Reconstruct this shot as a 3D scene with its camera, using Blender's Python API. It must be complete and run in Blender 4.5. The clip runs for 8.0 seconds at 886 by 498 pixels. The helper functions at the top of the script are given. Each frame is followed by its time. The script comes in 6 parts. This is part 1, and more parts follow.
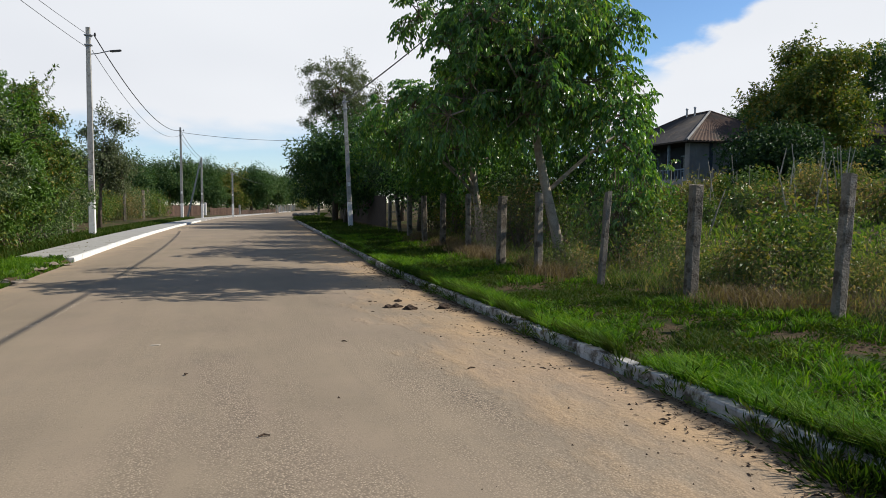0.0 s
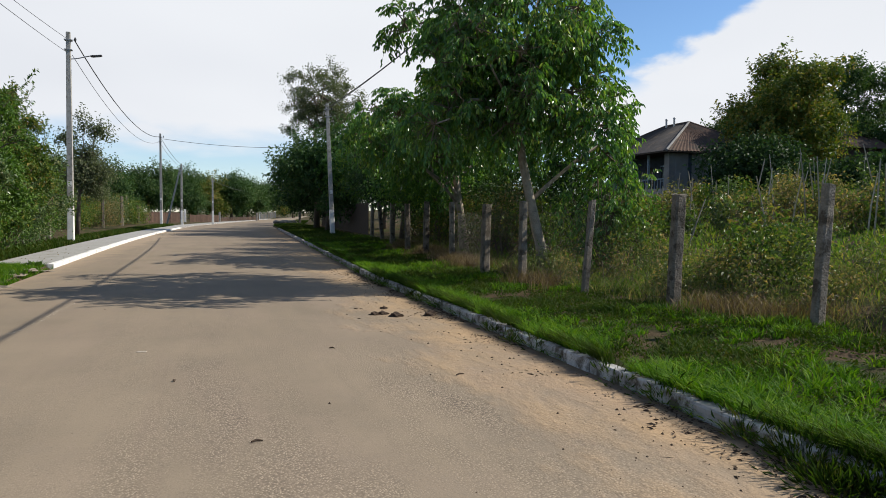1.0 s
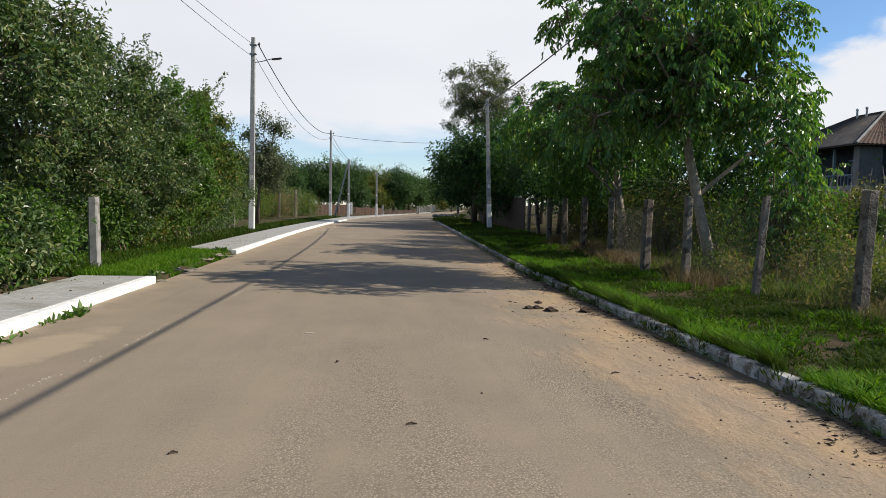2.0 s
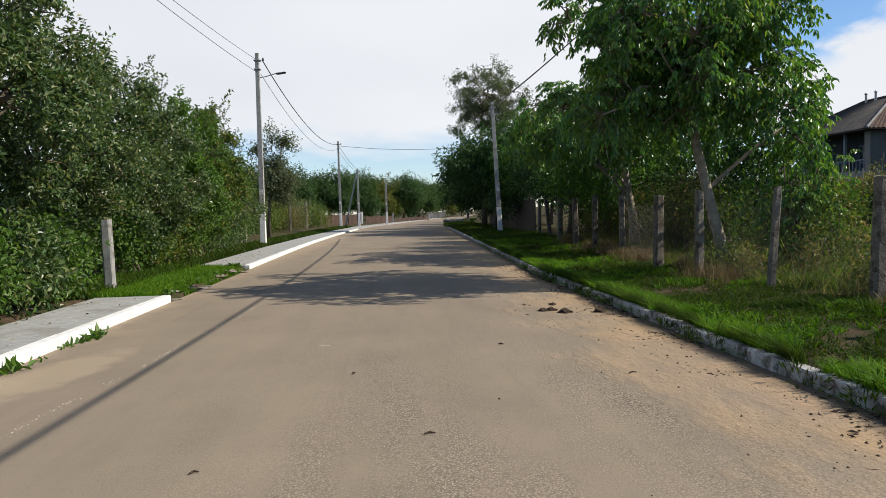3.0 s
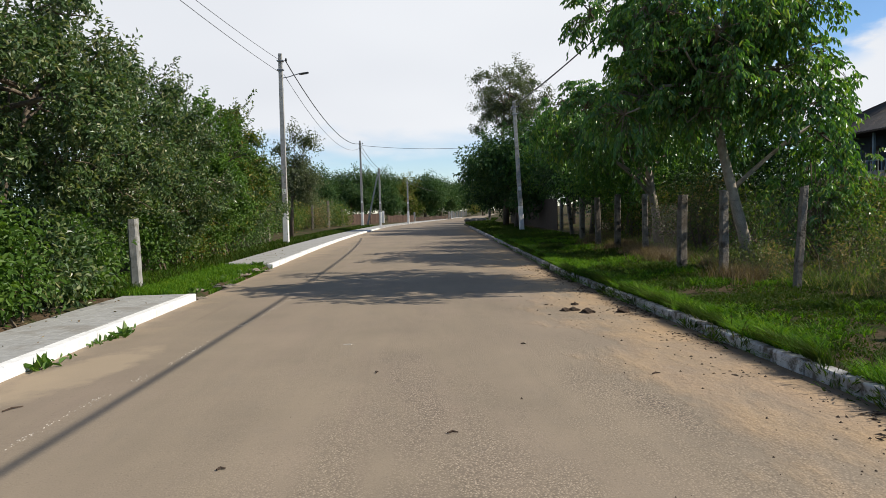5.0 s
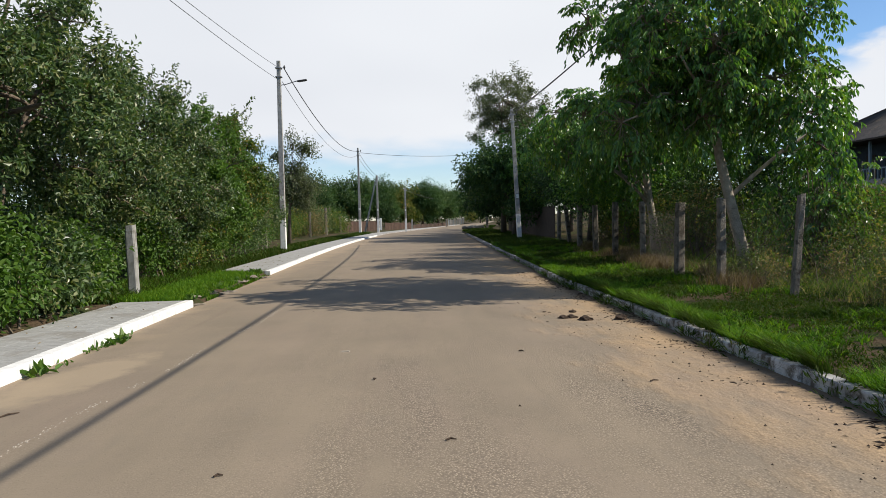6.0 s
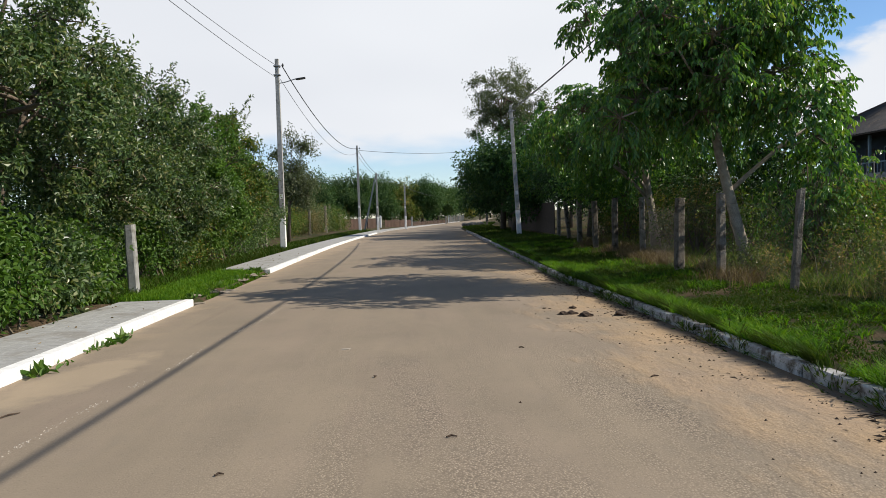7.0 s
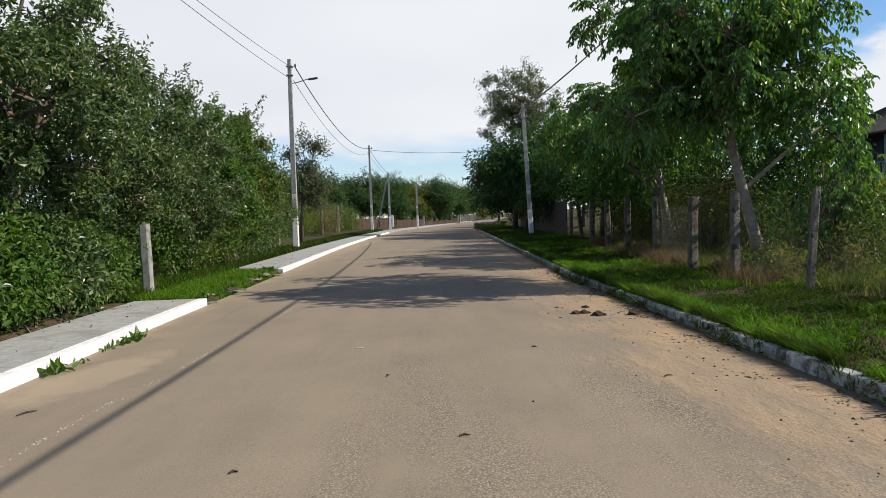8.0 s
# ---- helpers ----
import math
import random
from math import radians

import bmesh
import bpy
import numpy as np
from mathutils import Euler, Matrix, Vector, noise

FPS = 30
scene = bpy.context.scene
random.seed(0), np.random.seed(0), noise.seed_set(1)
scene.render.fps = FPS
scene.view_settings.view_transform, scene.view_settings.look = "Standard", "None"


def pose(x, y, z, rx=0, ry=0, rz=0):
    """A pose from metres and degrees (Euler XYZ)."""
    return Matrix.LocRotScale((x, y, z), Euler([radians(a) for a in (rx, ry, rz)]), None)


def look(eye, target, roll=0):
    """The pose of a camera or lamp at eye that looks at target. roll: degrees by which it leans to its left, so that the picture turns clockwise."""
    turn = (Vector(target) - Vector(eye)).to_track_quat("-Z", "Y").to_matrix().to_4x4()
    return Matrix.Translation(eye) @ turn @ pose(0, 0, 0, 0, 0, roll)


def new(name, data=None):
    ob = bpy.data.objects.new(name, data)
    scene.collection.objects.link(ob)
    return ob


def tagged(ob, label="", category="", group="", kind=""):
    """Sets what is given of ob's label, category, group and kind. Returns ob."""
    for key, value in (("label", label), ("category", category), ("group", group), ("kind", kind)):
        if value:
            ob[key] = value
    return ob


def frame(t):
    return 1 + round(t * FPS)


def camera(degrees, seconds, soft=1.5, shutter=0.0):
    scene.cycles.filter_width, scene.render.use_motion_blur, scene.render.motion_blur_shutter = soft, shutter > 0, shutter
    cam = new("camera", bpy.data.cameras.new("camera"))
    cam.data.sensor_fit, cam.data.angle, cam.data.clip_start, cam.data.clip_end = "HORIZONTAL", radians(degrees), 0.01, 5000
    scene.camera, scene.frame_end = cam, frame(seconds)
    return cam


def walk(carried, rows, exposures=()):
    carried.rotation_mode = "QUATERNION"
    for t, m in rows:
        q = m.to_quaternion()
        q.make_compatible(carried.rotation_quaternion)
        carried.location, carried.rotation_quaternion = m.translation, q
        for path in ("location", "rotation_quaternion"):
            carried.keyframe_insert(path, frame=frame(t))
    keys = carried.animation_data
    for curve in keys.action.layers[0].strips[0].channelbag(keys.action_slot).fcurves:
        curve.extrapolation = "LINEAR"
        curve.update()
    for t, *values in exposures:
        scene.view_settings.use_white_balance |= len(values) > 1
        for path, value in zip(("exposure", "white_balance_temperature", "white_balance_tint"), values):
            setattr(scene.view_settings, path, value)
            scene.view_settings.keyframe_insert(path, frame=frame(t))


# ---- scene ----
# ======== camera and its turn on the spot ========
cam = camera(64.0, 8.0, soft=0.7)
PATH = [
    (0.0, pose(0.088, 0.035, 1.464, 86.44, -0.10, -16.58)),
    (0.3, pose(0.091, 0.102, 1.442, 86.81, 0.11, -23.39)),
    (0.5, pose(0.059, 0.038, 1.436, 86.92, -1.24, -24.45)),
    (0.6, pose(0.058, 0.087, 1.432, 86.49, -1.46, -24.33)),
    (1.0, pose(-0.001, 0.004, 1.457, 87.11, -0.40, -18.12)),
    (1.5, pose(-0.015, 0.021, 1.431, 86.22, -1.47, -9.86)),
    (2.0, pose(0.004, 0.012, 1.433, 86.55, -1.18, -5.50)),
    (2.2, pose(0.009, 0.011, 1.436, 86.34, -0.97, -5.11)),
    (3.3, pose(0.017, 0.009, 1.455, 87.10, 2.26, -4.46)),
    (3.5, pose(0.010, -0.000, 1.454, 87.05, 2.14, -3.98)),
    (4.0, pose(0.004, 0.015, 1.444, 86.99, 1.88, -3.14)),
    (4.5, pose(0.002, 0.004, 1.454, 86.83, 1.68, -3.09)),
    (4.7, pose(0.005, -0.003, 1.458, 86.84, 1.61, -3.01)),
    (5.8, pose(-0.006, -0.014, 1.462, 87.46, 1.53, -2.94)),
    (6.0, pose(-0.005, -0.010, 1.455, 87.53, 1.42, -3.16)),
    (6.5, pose(-0.005, -0.009, 1.455, 87.52, 1.75, -3.33)),
    (7.0, pose(-0.000, -0.007, 1.456, 87.29, 1.85, -3.18)),
    (7.5, pose(-0.003, 0.004, 1.455, 87.53, 2.77, -3.24)),
    (8.0, pose(-0.006, -0.009, 1.451, 87.29, 1.93, -2.22)),
]
walk(cam, PATH, [(0.0, 0.36), (8.0, 0.36)])

# ======== sky, sun ========
SUN_EL, SUN_AZ = 39.0, 98.0          # degrees; azimuth clockwise from the road's heading (+y)
world = bpy.data.worlds.new("sky")
scene.world = world
world.use_nodes = True
wn, wl = world.node_tree.nodes, world.node_tree.links
wn.clear()


def wnode(kind, **kw):
    n = wn.new(kind)
    for k, v in kw.items():
        n.inputs[k].default_value = v
    return n


def wmath(op, a, b=None, clamp=False):
    n = wn.new("ShaderNodeMath")
    n.operation, n.use_clamp = op, clamp
    for i, v in enumerate((a, b)):
        if v is None:
            continue
        if isinstance(v, (int, float)):
            n.inputs[i].default_value = v
        else:
            wl.new(v, n.inputs[i])
    return n.outputs[0]


sky = wn.new("ShaderNodeTexSky")
sky.sky_type, sky.sun_disc = "NISHITA", False
sky.sun_elevation, sky.sun_rotation = radians(SUN_EL), radians(SUN_AZ)
sky.dust_density, sky.ozone_density = 0.0, 6.0
skyc = wn.new("ShaderNodeVectorMath")
skyc.operation = "SCALE"
skyc.inputs["Scale"].default_value = 0.112
wl.new(sky.outputs[0], skyc.inputs[0])
coord = wn.new("ShaderNodeTexCoord")
sep = wn.new("ShaderNodeSeparateXYZ")
wl.new(coord.outputs["Generated"], sep.inputs[0])
dx, dy, dz = sep.outputs
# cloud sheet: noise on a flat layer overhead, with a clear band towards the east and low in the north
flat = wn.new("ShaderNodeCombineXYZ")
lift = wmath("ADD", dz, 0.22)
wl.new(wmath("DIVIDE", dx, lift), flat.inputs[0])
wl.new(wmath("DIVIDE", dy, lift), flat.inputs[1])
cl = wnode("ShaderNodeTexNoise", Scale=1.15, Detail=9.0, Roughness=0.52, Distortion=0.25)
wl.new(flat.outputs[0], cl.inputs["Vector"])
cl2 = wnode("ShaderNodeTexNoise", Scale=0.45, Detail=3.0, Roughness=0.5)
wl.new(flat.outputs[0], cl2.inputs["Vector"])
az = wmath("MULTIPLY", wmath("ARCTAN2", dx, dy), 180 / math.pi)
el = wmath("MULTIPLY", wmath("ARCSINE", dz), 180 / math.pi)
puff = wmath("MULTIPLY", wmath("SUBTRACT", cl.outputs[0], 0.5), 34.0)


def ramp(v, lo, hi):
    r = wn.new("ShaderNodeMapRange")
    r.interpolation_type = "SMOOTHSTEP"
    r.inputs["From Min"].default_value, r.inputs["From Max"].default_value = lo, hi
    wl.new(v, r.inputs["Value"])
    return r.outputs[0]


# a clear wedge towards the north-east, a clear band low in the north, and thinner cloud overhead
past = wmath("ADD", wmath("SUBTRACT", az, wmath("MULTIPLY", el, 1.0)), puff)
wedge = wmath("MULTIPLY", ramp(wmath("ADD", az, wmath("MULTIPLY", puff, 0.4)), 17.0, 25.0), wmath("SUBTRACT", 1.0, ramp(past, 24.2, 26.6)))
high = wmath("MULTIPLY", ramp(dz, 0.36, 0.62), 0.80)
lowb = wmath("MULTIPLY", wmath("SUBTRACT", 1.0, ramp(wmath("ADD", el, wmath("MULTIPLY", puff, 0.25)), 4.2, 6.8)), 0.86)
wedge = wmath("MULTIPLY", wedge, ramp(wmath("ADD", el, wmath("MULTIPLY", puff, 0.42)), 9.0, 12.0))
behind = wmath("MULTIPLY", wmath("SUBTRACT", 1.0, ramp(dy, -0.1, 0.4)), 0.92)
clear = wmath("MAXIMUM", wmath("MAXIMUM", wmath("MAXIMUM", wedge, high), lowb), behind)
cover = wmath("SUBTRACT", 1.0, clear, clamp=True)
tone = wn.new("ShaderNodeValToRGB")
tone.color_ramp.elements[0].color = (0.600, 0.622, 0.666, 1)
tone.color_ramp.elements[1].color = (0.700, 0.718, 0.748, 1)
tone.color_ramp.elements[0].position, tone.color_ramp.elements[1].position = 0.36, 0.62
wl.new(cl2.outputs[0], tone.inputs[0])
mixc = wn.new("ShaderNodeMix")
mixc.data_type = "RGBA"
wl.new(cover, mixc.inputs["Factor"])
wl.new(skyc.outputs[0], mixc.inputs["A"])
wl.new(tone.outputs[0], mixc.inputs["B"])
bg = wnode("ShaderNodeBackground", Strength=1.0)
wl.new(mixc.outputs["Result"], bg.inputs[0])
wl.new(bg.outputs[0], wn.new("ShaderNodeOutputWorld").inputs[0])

sd = bpy.data.lights.new("sun", "SUN")
sd.energy, sd.angle, sd.color = 5.0, radians(0.42), (1.0, 0.93, 0.82)
a_, e_ = radians(SUN_AZ), radians(SUN_EL)
SUN = Vector((math.sin(a_) * math.cos(e_), math.cos(a_) * math.cos(e_), math.sin(e_)))
sun = new("sun", sd)
sun.matrix_world = look(SUN * 80, (0, 0, 0))


# ======== materials ========
def mat(name, c1, c2, scale=8.0, rough=0.85, bump=0.3, fine=60.0, c3=None, amount3=0.5, scale3=1.2, metal=0.0,
        spec=0.3, rnd=0.0, island=False, fine_mix=0.35, bump_d=0.01):
    """Two colours mixed at a coarse and a fine scale, a third in patches, with relief at both scales."""
    m = bpy.data.materials.new(name)
    m.use_nodes = True
    n, l = m.node_tree.nodes, m.node_tree.links
    b = n["Principled BSDF"]
    b.inputs["Roughness"].default_value, b.inputs["Metallic"].default_value = rough, metal
    b.inputs["Specular IOR Level"].default_value = spec
    geo = n.new("ShaderNodeNewGeometry")

    def tex(sc, det, ro=0.6):
        t = n.new("ShaderNodeTexNoise")
        t.inputs["Scale"].default_value, t.inputs["Detail"].default_value, t.inputs["Roughness"].default_value = sc, det, ro
        l.new(geo.outputs["Position"], t.inputs["Vector"])
        return t.outputs[0]

    def mixn(fac, a, bb):
        x = n.new("ShaderNodeMix")
        x.data_type = "RGBA"
        for key, v in (("Factor", fac), ("A", a), ("B", bb)):
            if isinstance(v, float):
                x.inputs[key].default_value = v
            elif isinstance(v, tuple):
                x.inputs[key].default_value = (*v, 1)
            else:
                l.new(v, x.inputs[key])
        return x.outputs["Result"]

    def step(v, lo, hi):
        r = n.new("ShaderNodeMapRange")
        r.inputs["From Min"].default_value, r.inputs["From Max"].default_value = lo, hi
        l.new(v, r.inputs["Value"])
        return r.outputs[0]

    coarse, finet = tex(scale, 5.0), tex(fine, 3.0)
    col = mixn(step(coarse, 0.35, 0.65), c1, c2)
    dark = tuple(0.55 * v for v in c1)
    f = n.new("ShaderNodeMath")
    f.operation = "MULTIPLY"
    l.new(step(finet, 0.45, 0.75), f.inputs[0])
    f.inputs[1].default_value = fine_mix
    col = mixn(f.outputs[0], col, dark)
    if c3:
        col = mixn(step(tex(scale3, 6.0, 0.65), 0.62 - amount3 * 0.25, 0.70 - amount3 * 0.2), col, c3)
    if rnd:
        if island:
            rv = geo.outputs["Random Per Island"]
        else:
            rv = n.new("ShaderNodeObjectInfo").outputs["Random"]
        h = n.new("ShaderNodeHueSaturation")
        mr = n.new("ShaderNodeMapRange")
        mr.inputs["To Min"].default_value, mr.inputs["To Max"].default_value = 1 - rnd, 1 + rnd
        l.new(rv, mr.inputs["Value"])
        l.new(mr.outputs[0], h.inputs["Value"])
        l.new(col, h.inputs["Color"])
        col = h.outputs[0]
    l.new(col, b.inputs["Base Color"])
    if bump:
        s = n.new("ShaderNodeMath")
        s.operation = "ADD"
        l.new(coarse, s.inputs[0])
        l.new(finet, s.inputs[1])
        bp = n.new("ShaderNodeBump")
        bp.inputs["Strength"].default_value, bp.inputs["Distance"].default_value = bump, bump_d
        l.new(s.outputs[0], bp.inputs["Height"])
        l.new(bp.outputs[0], b.inputs["Normal"])
    return m


def leaf_mat(name, ramp, rough=0.5, through_light=0.3, spec=0.35, patch=0.6):
    """Leaf: colour by island from a ramp of (position, colour), shifted in patches; partly translucent."""
    m = bpy.data.materials.new(name)
    m.use_nodes = True
    n, l = m.node_tree.nodes, m.node_tree.links
    b = n["Principled BSDF"]
    b.inputs["Roughness"].default_value, b.inputs["Specular IOR Level"].default_value = rough, spec
    geo = n.new("ShaderNodeNewGeometry")
    nt = n.new("ShaderNodeTexNoise")
    nt.inputs["Scale"].default_value, nt.inputs["Detail"].default_value = patch, 3.0
    l.new(geo.outputs["Position"], nt.inputs["Vector"])
    ma = n.new("ShaderNodeMath")
    ma.operation = "MULTIPLY_ADD"
    l.new(nt.outputs[0], ma.inputs[0])
    ma.inputs[1].default_value = 0.9
    ma.inputs[2].default_value = -0.45
    mb = n.new("ShaderNodeMath")
    mb.operation, mb.use_clamp = "ADD", True
    l.new(ma.outputs[0], mb.inputs[0])
    l.new(geo.outputs["Random Per Island"], mb.inputs[1])
    cr = n.new("ShaderNodeValToRGB")
    for i, (p_, c_) in enumerate(ramp):
        e = cr.color_ramp.elements[i] if i < 2 else cr.color_ramp.elements.new(p_)
        e.position, e.color = p_, (*c_, 1)
    l.new(mb.outputs[0], cr.inputs[0])
    l.new(cr.outputs[0], b.inputs["Base Color"])
    tr = n.new("ShaderNodeBsdfTranslucent")
    g = n.new("ShaderNodeMix")
    g.data_type, g.blend_type = "RGBA", "MULTIPLY"
    g.inputs["Factor"].default_value = 1.0
    l.new(cr.outputs[0], g.inputs["A"])
    g.inputs["B"].default_value = (1.5, 1.7, 0.6, 1)
    l.new(g.outputs["Result"], tr.inputs[0])
    mx = n.new("ShaderNodeMixShader")
    mx.inputs[0].default_value = through_light
    l.new(b.outputs[0], mx.inputs[1])
    l.new(tr.outputs[0], mx.inputs[2])
    l.new(mx.outputs[0], n["Material Output"].inputs[0])
    return m


M_CONC = mat("weathered_concrete", (0.34, 0.33, 0.30), (0.24, 0.23, 0.21), 6, 0.9, 0.5, 70, c3=(0.16, 0.15, 0.12), amount3=0.3, scale3=5, rnd=0.1)
M_POST = mat("rough_aggregate_concrete", (0.215, 0.186, 0.148), (0.130, 0.110, 0.086), 9, 0.95, 1.0, 45, c3=(0.070, 0.056, 0.040), amount3=0.4, scale3=6, rnd=0.25, bump_d=0.03)
M_WHITE = mat("limewash_white", (0.74, 0.73, 0.69), (0.62, 0.60, 0.56), 7, 0.9, 0.3, 60, c3=(0.42, 0.40, 0.36), amount3=0.05, scale3=4, fine_mix=0.15)
M_WORN = mat("worn_limewash", (0.47, 0.46, 0.44), (0.30, 0.29, 0.27), 7, 0.92, 0.7, 50, c3=(0.115, 0.097, 0.075), amount3=0.58, scale3=6.5, rnd=0.18, fine_mix=0.35)
M_PAVE = mat("grey_paver", (0.335, 0.330, 0.305), (0.275, 0.270, 0.248), 12, 0.92, 0.3, 90, c3=(0.235, 0.222, 0.195), amount3=0.3, scale3=1.6, rnd=0.06)
M_METAL = mat("galvanised_steel", (0.36, 0.37, 0.38), (0.26, 0.26, 0.26), 10, 0.5, 0.1, 80, metal=0.7)
M_DARK = mat("dark_cable", (0.03, 0.03, 0.03), (0.05, 0.05, 0.05), 5, 0.6, 0.0)
M_WIRE = mat("grey_wire", (0.0960, 0.0900, 0.0840), (0.0600, 0.0480, 0.0360), 9, 0.6, 0.0, metal=0.5)
M_BARK = mat("grey_brown_bark", (0.20, 0.16, 0.12), (0.11, 0.085, 0.06), 14, 0.95, 1.0, 60, bump_d=0.02)
M_BARKPALE = mat("pale_walnut_bark", (0.36, 0.31, 0.25), (0.22, 0.185, 0.145), 8, 0.92, 0.8, 40, bump_d=0.015)
M_TWIG = mat("twig", (0.10, 0.075, 0.05), (0.15, 0.12, 0.08), 6, 0.9, 0.0)
M_EARTH = mat("bare_earth", (0.105, 0.072, 0.044), (0.066, 0.046, 0.027), 5, 0.95, 0.9, 40, spec=0.1, c3=(0.036, 0.046, 0.014), amount3=0.7, scale3=1.1, bump_d=0.03)
M_CLOD = mat("dark_clod", (0.075, 0.05, 0.033), (0.045, 0.03, 0.02), 18, 0.95, 1.0, 60)
M_CHIP = mat("pale_chipping", (0.3900, 0.3432, 0.2808), (0.2964, 0.2574, 0.2028), 20, 0.9, 0.4, 90, rnd=0.3, island=True)
M_STONE = mat("pale_stone", (0.2240, 0.1890, 0.1470), (0.1540, 0.1295, 0.0980), 20, 0.92, 0.6, 90, rnd=0.3, island=True)
M_PLASTER = mat("grey_plaster", (0.24, 0.235, 0.225), (0.18, 0.175, 0.165), 1.5, 0.92, 0.3, 20, c3=(0.22, 0.20, 0.18), amount3=0.3)
M_BLUE = mat("faded_blue_paint", (0.16, 0.22, 0.27), (0.22, 0.27, 0.30), 3, 0.7, 0.2, 30)
# blue wall paint, with the shade under the veranda roof in its colour
M_VERANDA = mat("shaded_blue_wall", (0.045, 0.058, 0.078), (0.034, 0.043, 0.056), 2, 0.8, 0.2, 25)
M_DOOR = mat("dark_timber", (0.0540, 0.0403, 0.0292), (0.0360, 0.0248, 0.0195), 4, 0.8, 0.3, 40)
M_TILE = mat("red_brown_roof_tile", (0.125, 0.085, 0.066), (0.085, 0.060, 0.049), 2.0, 0.9, 0.3, 20, c3=(0.07, 0.06, 0.052), amount3=0.45, scale3=0.9, rnd=0.18, spec=0.08)
M_SLATE = mat("grey_roof_sheet", (0.075, 0.070, 0.068), (0.052, 0.050, 0.049), 1.6, 0.85, 0.3, 25, c3=(0.095, 0.08, 0.066), amount3=0.3, rnd=0.12, spec=0.08)
M_FENCEW = mat("brown_fence_board", (0.090, 0.055, 0.038), (0.060, 0.036, 0.025), 3, 0.85, 0.3, 30, rnd=0.25)
M_STAKE = mat("bleached_stake", (0.40, 0.36, 0.29), (0.25, 0.22, 0.17), 6, 0.9, 0.3, 40, rnd=0.3)
M_GLASS = bpy.data.materials.new("window_glass")
M_GLASS.use_nodes = True
gb = M_GLASS.node_tree.nodes["Principled BSDF"]
gb.inputs["Base Color"].default_value, gb.inputs["Roughness"].default_value = (0.02, 0.025, 0.03, 1), 0.08

L_WALNUT = leaf_mat("walnut_leaf", [(0.0, (0.0440, 0.1072, 0.0231)), (1.0, (0.2367, 0.2987, 0.0561)), (0.35, (0.0682, 0.1540, 0.0330)), (0.8, (0.1156, 0.2257, 0.0429))], 0.34, 0.32, 0.5)
L_HEDGE = leaf_mat("orchard_leaf", [(0.0, (0.0292, 0.0565, 0.0179)), (1.0, (0.2187, 0.2241, 0.1011)), (0.35, (0.0525, 0.0949, 0.0286)), (0.75, (0.1069, 0.1615, 0.0547))], 0.40, 0.26, 0.5)
L_SHRUB = leaf_mat("shrub_leaf", [(0.0, (0.0299, 0.0614, 0.0121)), (1.0, (0.2185, 0.1652, 0.0374)), (0.45, (0.0667, 0.1239, 0.0198)), (0.8, (0.1265, 0.1652, 0.0330))], 0.5, 0.28, 0.25)
L_GREEN = leaf_mat("bright_leaf", [(0.0, (0.0468, 0.0979, 0.0156)), (1.0, (0.1128, 0.1802, 0.0302)), (0.5, (0.0702, 0.1391, 0.0208))], 0.5, 0.3)
L_DARK = leaf_mat("dark_far_leaf", [(0.0, (0.0162, 0.0380, 0.0140)), (1.0, (0.0594, 0.0980, 0.0308)), (0.5, (0.0288, 0.0620, 0.0196))], 0.55, 0.2, 0.25)
L_FAR = leaf_mat("far_leaf", [(0.0, (0.0252, 0.0620, 0.0195)), (1.0, (0.0954, 0.1400, 0.0442)), (0.5, (0.0432, 0.0950, 0.0260))], 0.55, 0.22, 0.25, patch=0.15)
L_LOCUST = leaf_mat("locust_leaf", [(0.0, (0.0616, 0.0774, 0.0437)), (1.0, (0.1628, 0.1720, 0.1045)), (0.5, (0.0968, 0.1187, 0.0627))], 0.6, 0.28, 0.25)
L_DRYTREE = leaf_mat("yellowing_leaf", [(0.0, (0.0420, 0.0759, 0.0130)), (1.0, (0.2700, 0.1932, 0.0420)), (0.5, (0.0924, 0.1311, 0.0210)), (0.8, (0.1572, 0.1587, 0.0280))], 0.55, 0.25, patch=0.25)
L_GRASS = leaf_mat("lush_grass", [(0.0, (0.030, 0.085, 0.005)), (1.0, (0.155, 0.235, 0.016)), (0.5, (0.072, 0.165, 0.008))], 0.6, 0.34, 0.15, patch=2.2)
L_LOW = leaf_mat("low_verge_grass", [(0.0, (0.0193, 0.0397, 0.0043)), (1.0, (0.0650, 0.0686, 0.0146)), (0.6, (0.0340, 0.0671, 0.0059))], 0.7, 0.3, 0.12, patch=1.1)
L_MEADOW = leaf_mat("garden_grass", [(0.0, (0.068, 0.128, 0.020)), (1.0, (0.230, 0.220, 0.068)), (0.55, (0.115, 0.195, 0.028))], 0.7, 0.34, 0.12, patch=0.35)
L_DRY = leaf_mat("dry_grass", [(0.0, (0.085, 0.052, 0.033)), (1.0, (0.22, 0.16, 0.085)), (0.5, (0.13, 0.085, 0.05))], 0.7, 0.25)
L_RANK = leaf_mat("rank_grass_blade", [(0.0, (0.055, 0.088, 0.020)), (1.0, (0.330, 0.245, 0.130)), (0.45, (0.110, 0.145, 0.036)), (0.75, (0.200, 0.170, 0.068))], 0.65, 0.3, 0.15, patch=1.6)
L_STALK = leaf_mat("raspberry_and_maize_leaf", [(0.0, (0.0680, 0.0843, 0.0351)), (1.0, (0.3655, 0.2451, 0.1013)), (0.5, (0.1275, 0.1290, 0.0540)), (0.8, (0.2210, 0.1505, 0.0945))], 0.5, 0.34, 0.35, patch=0.5)
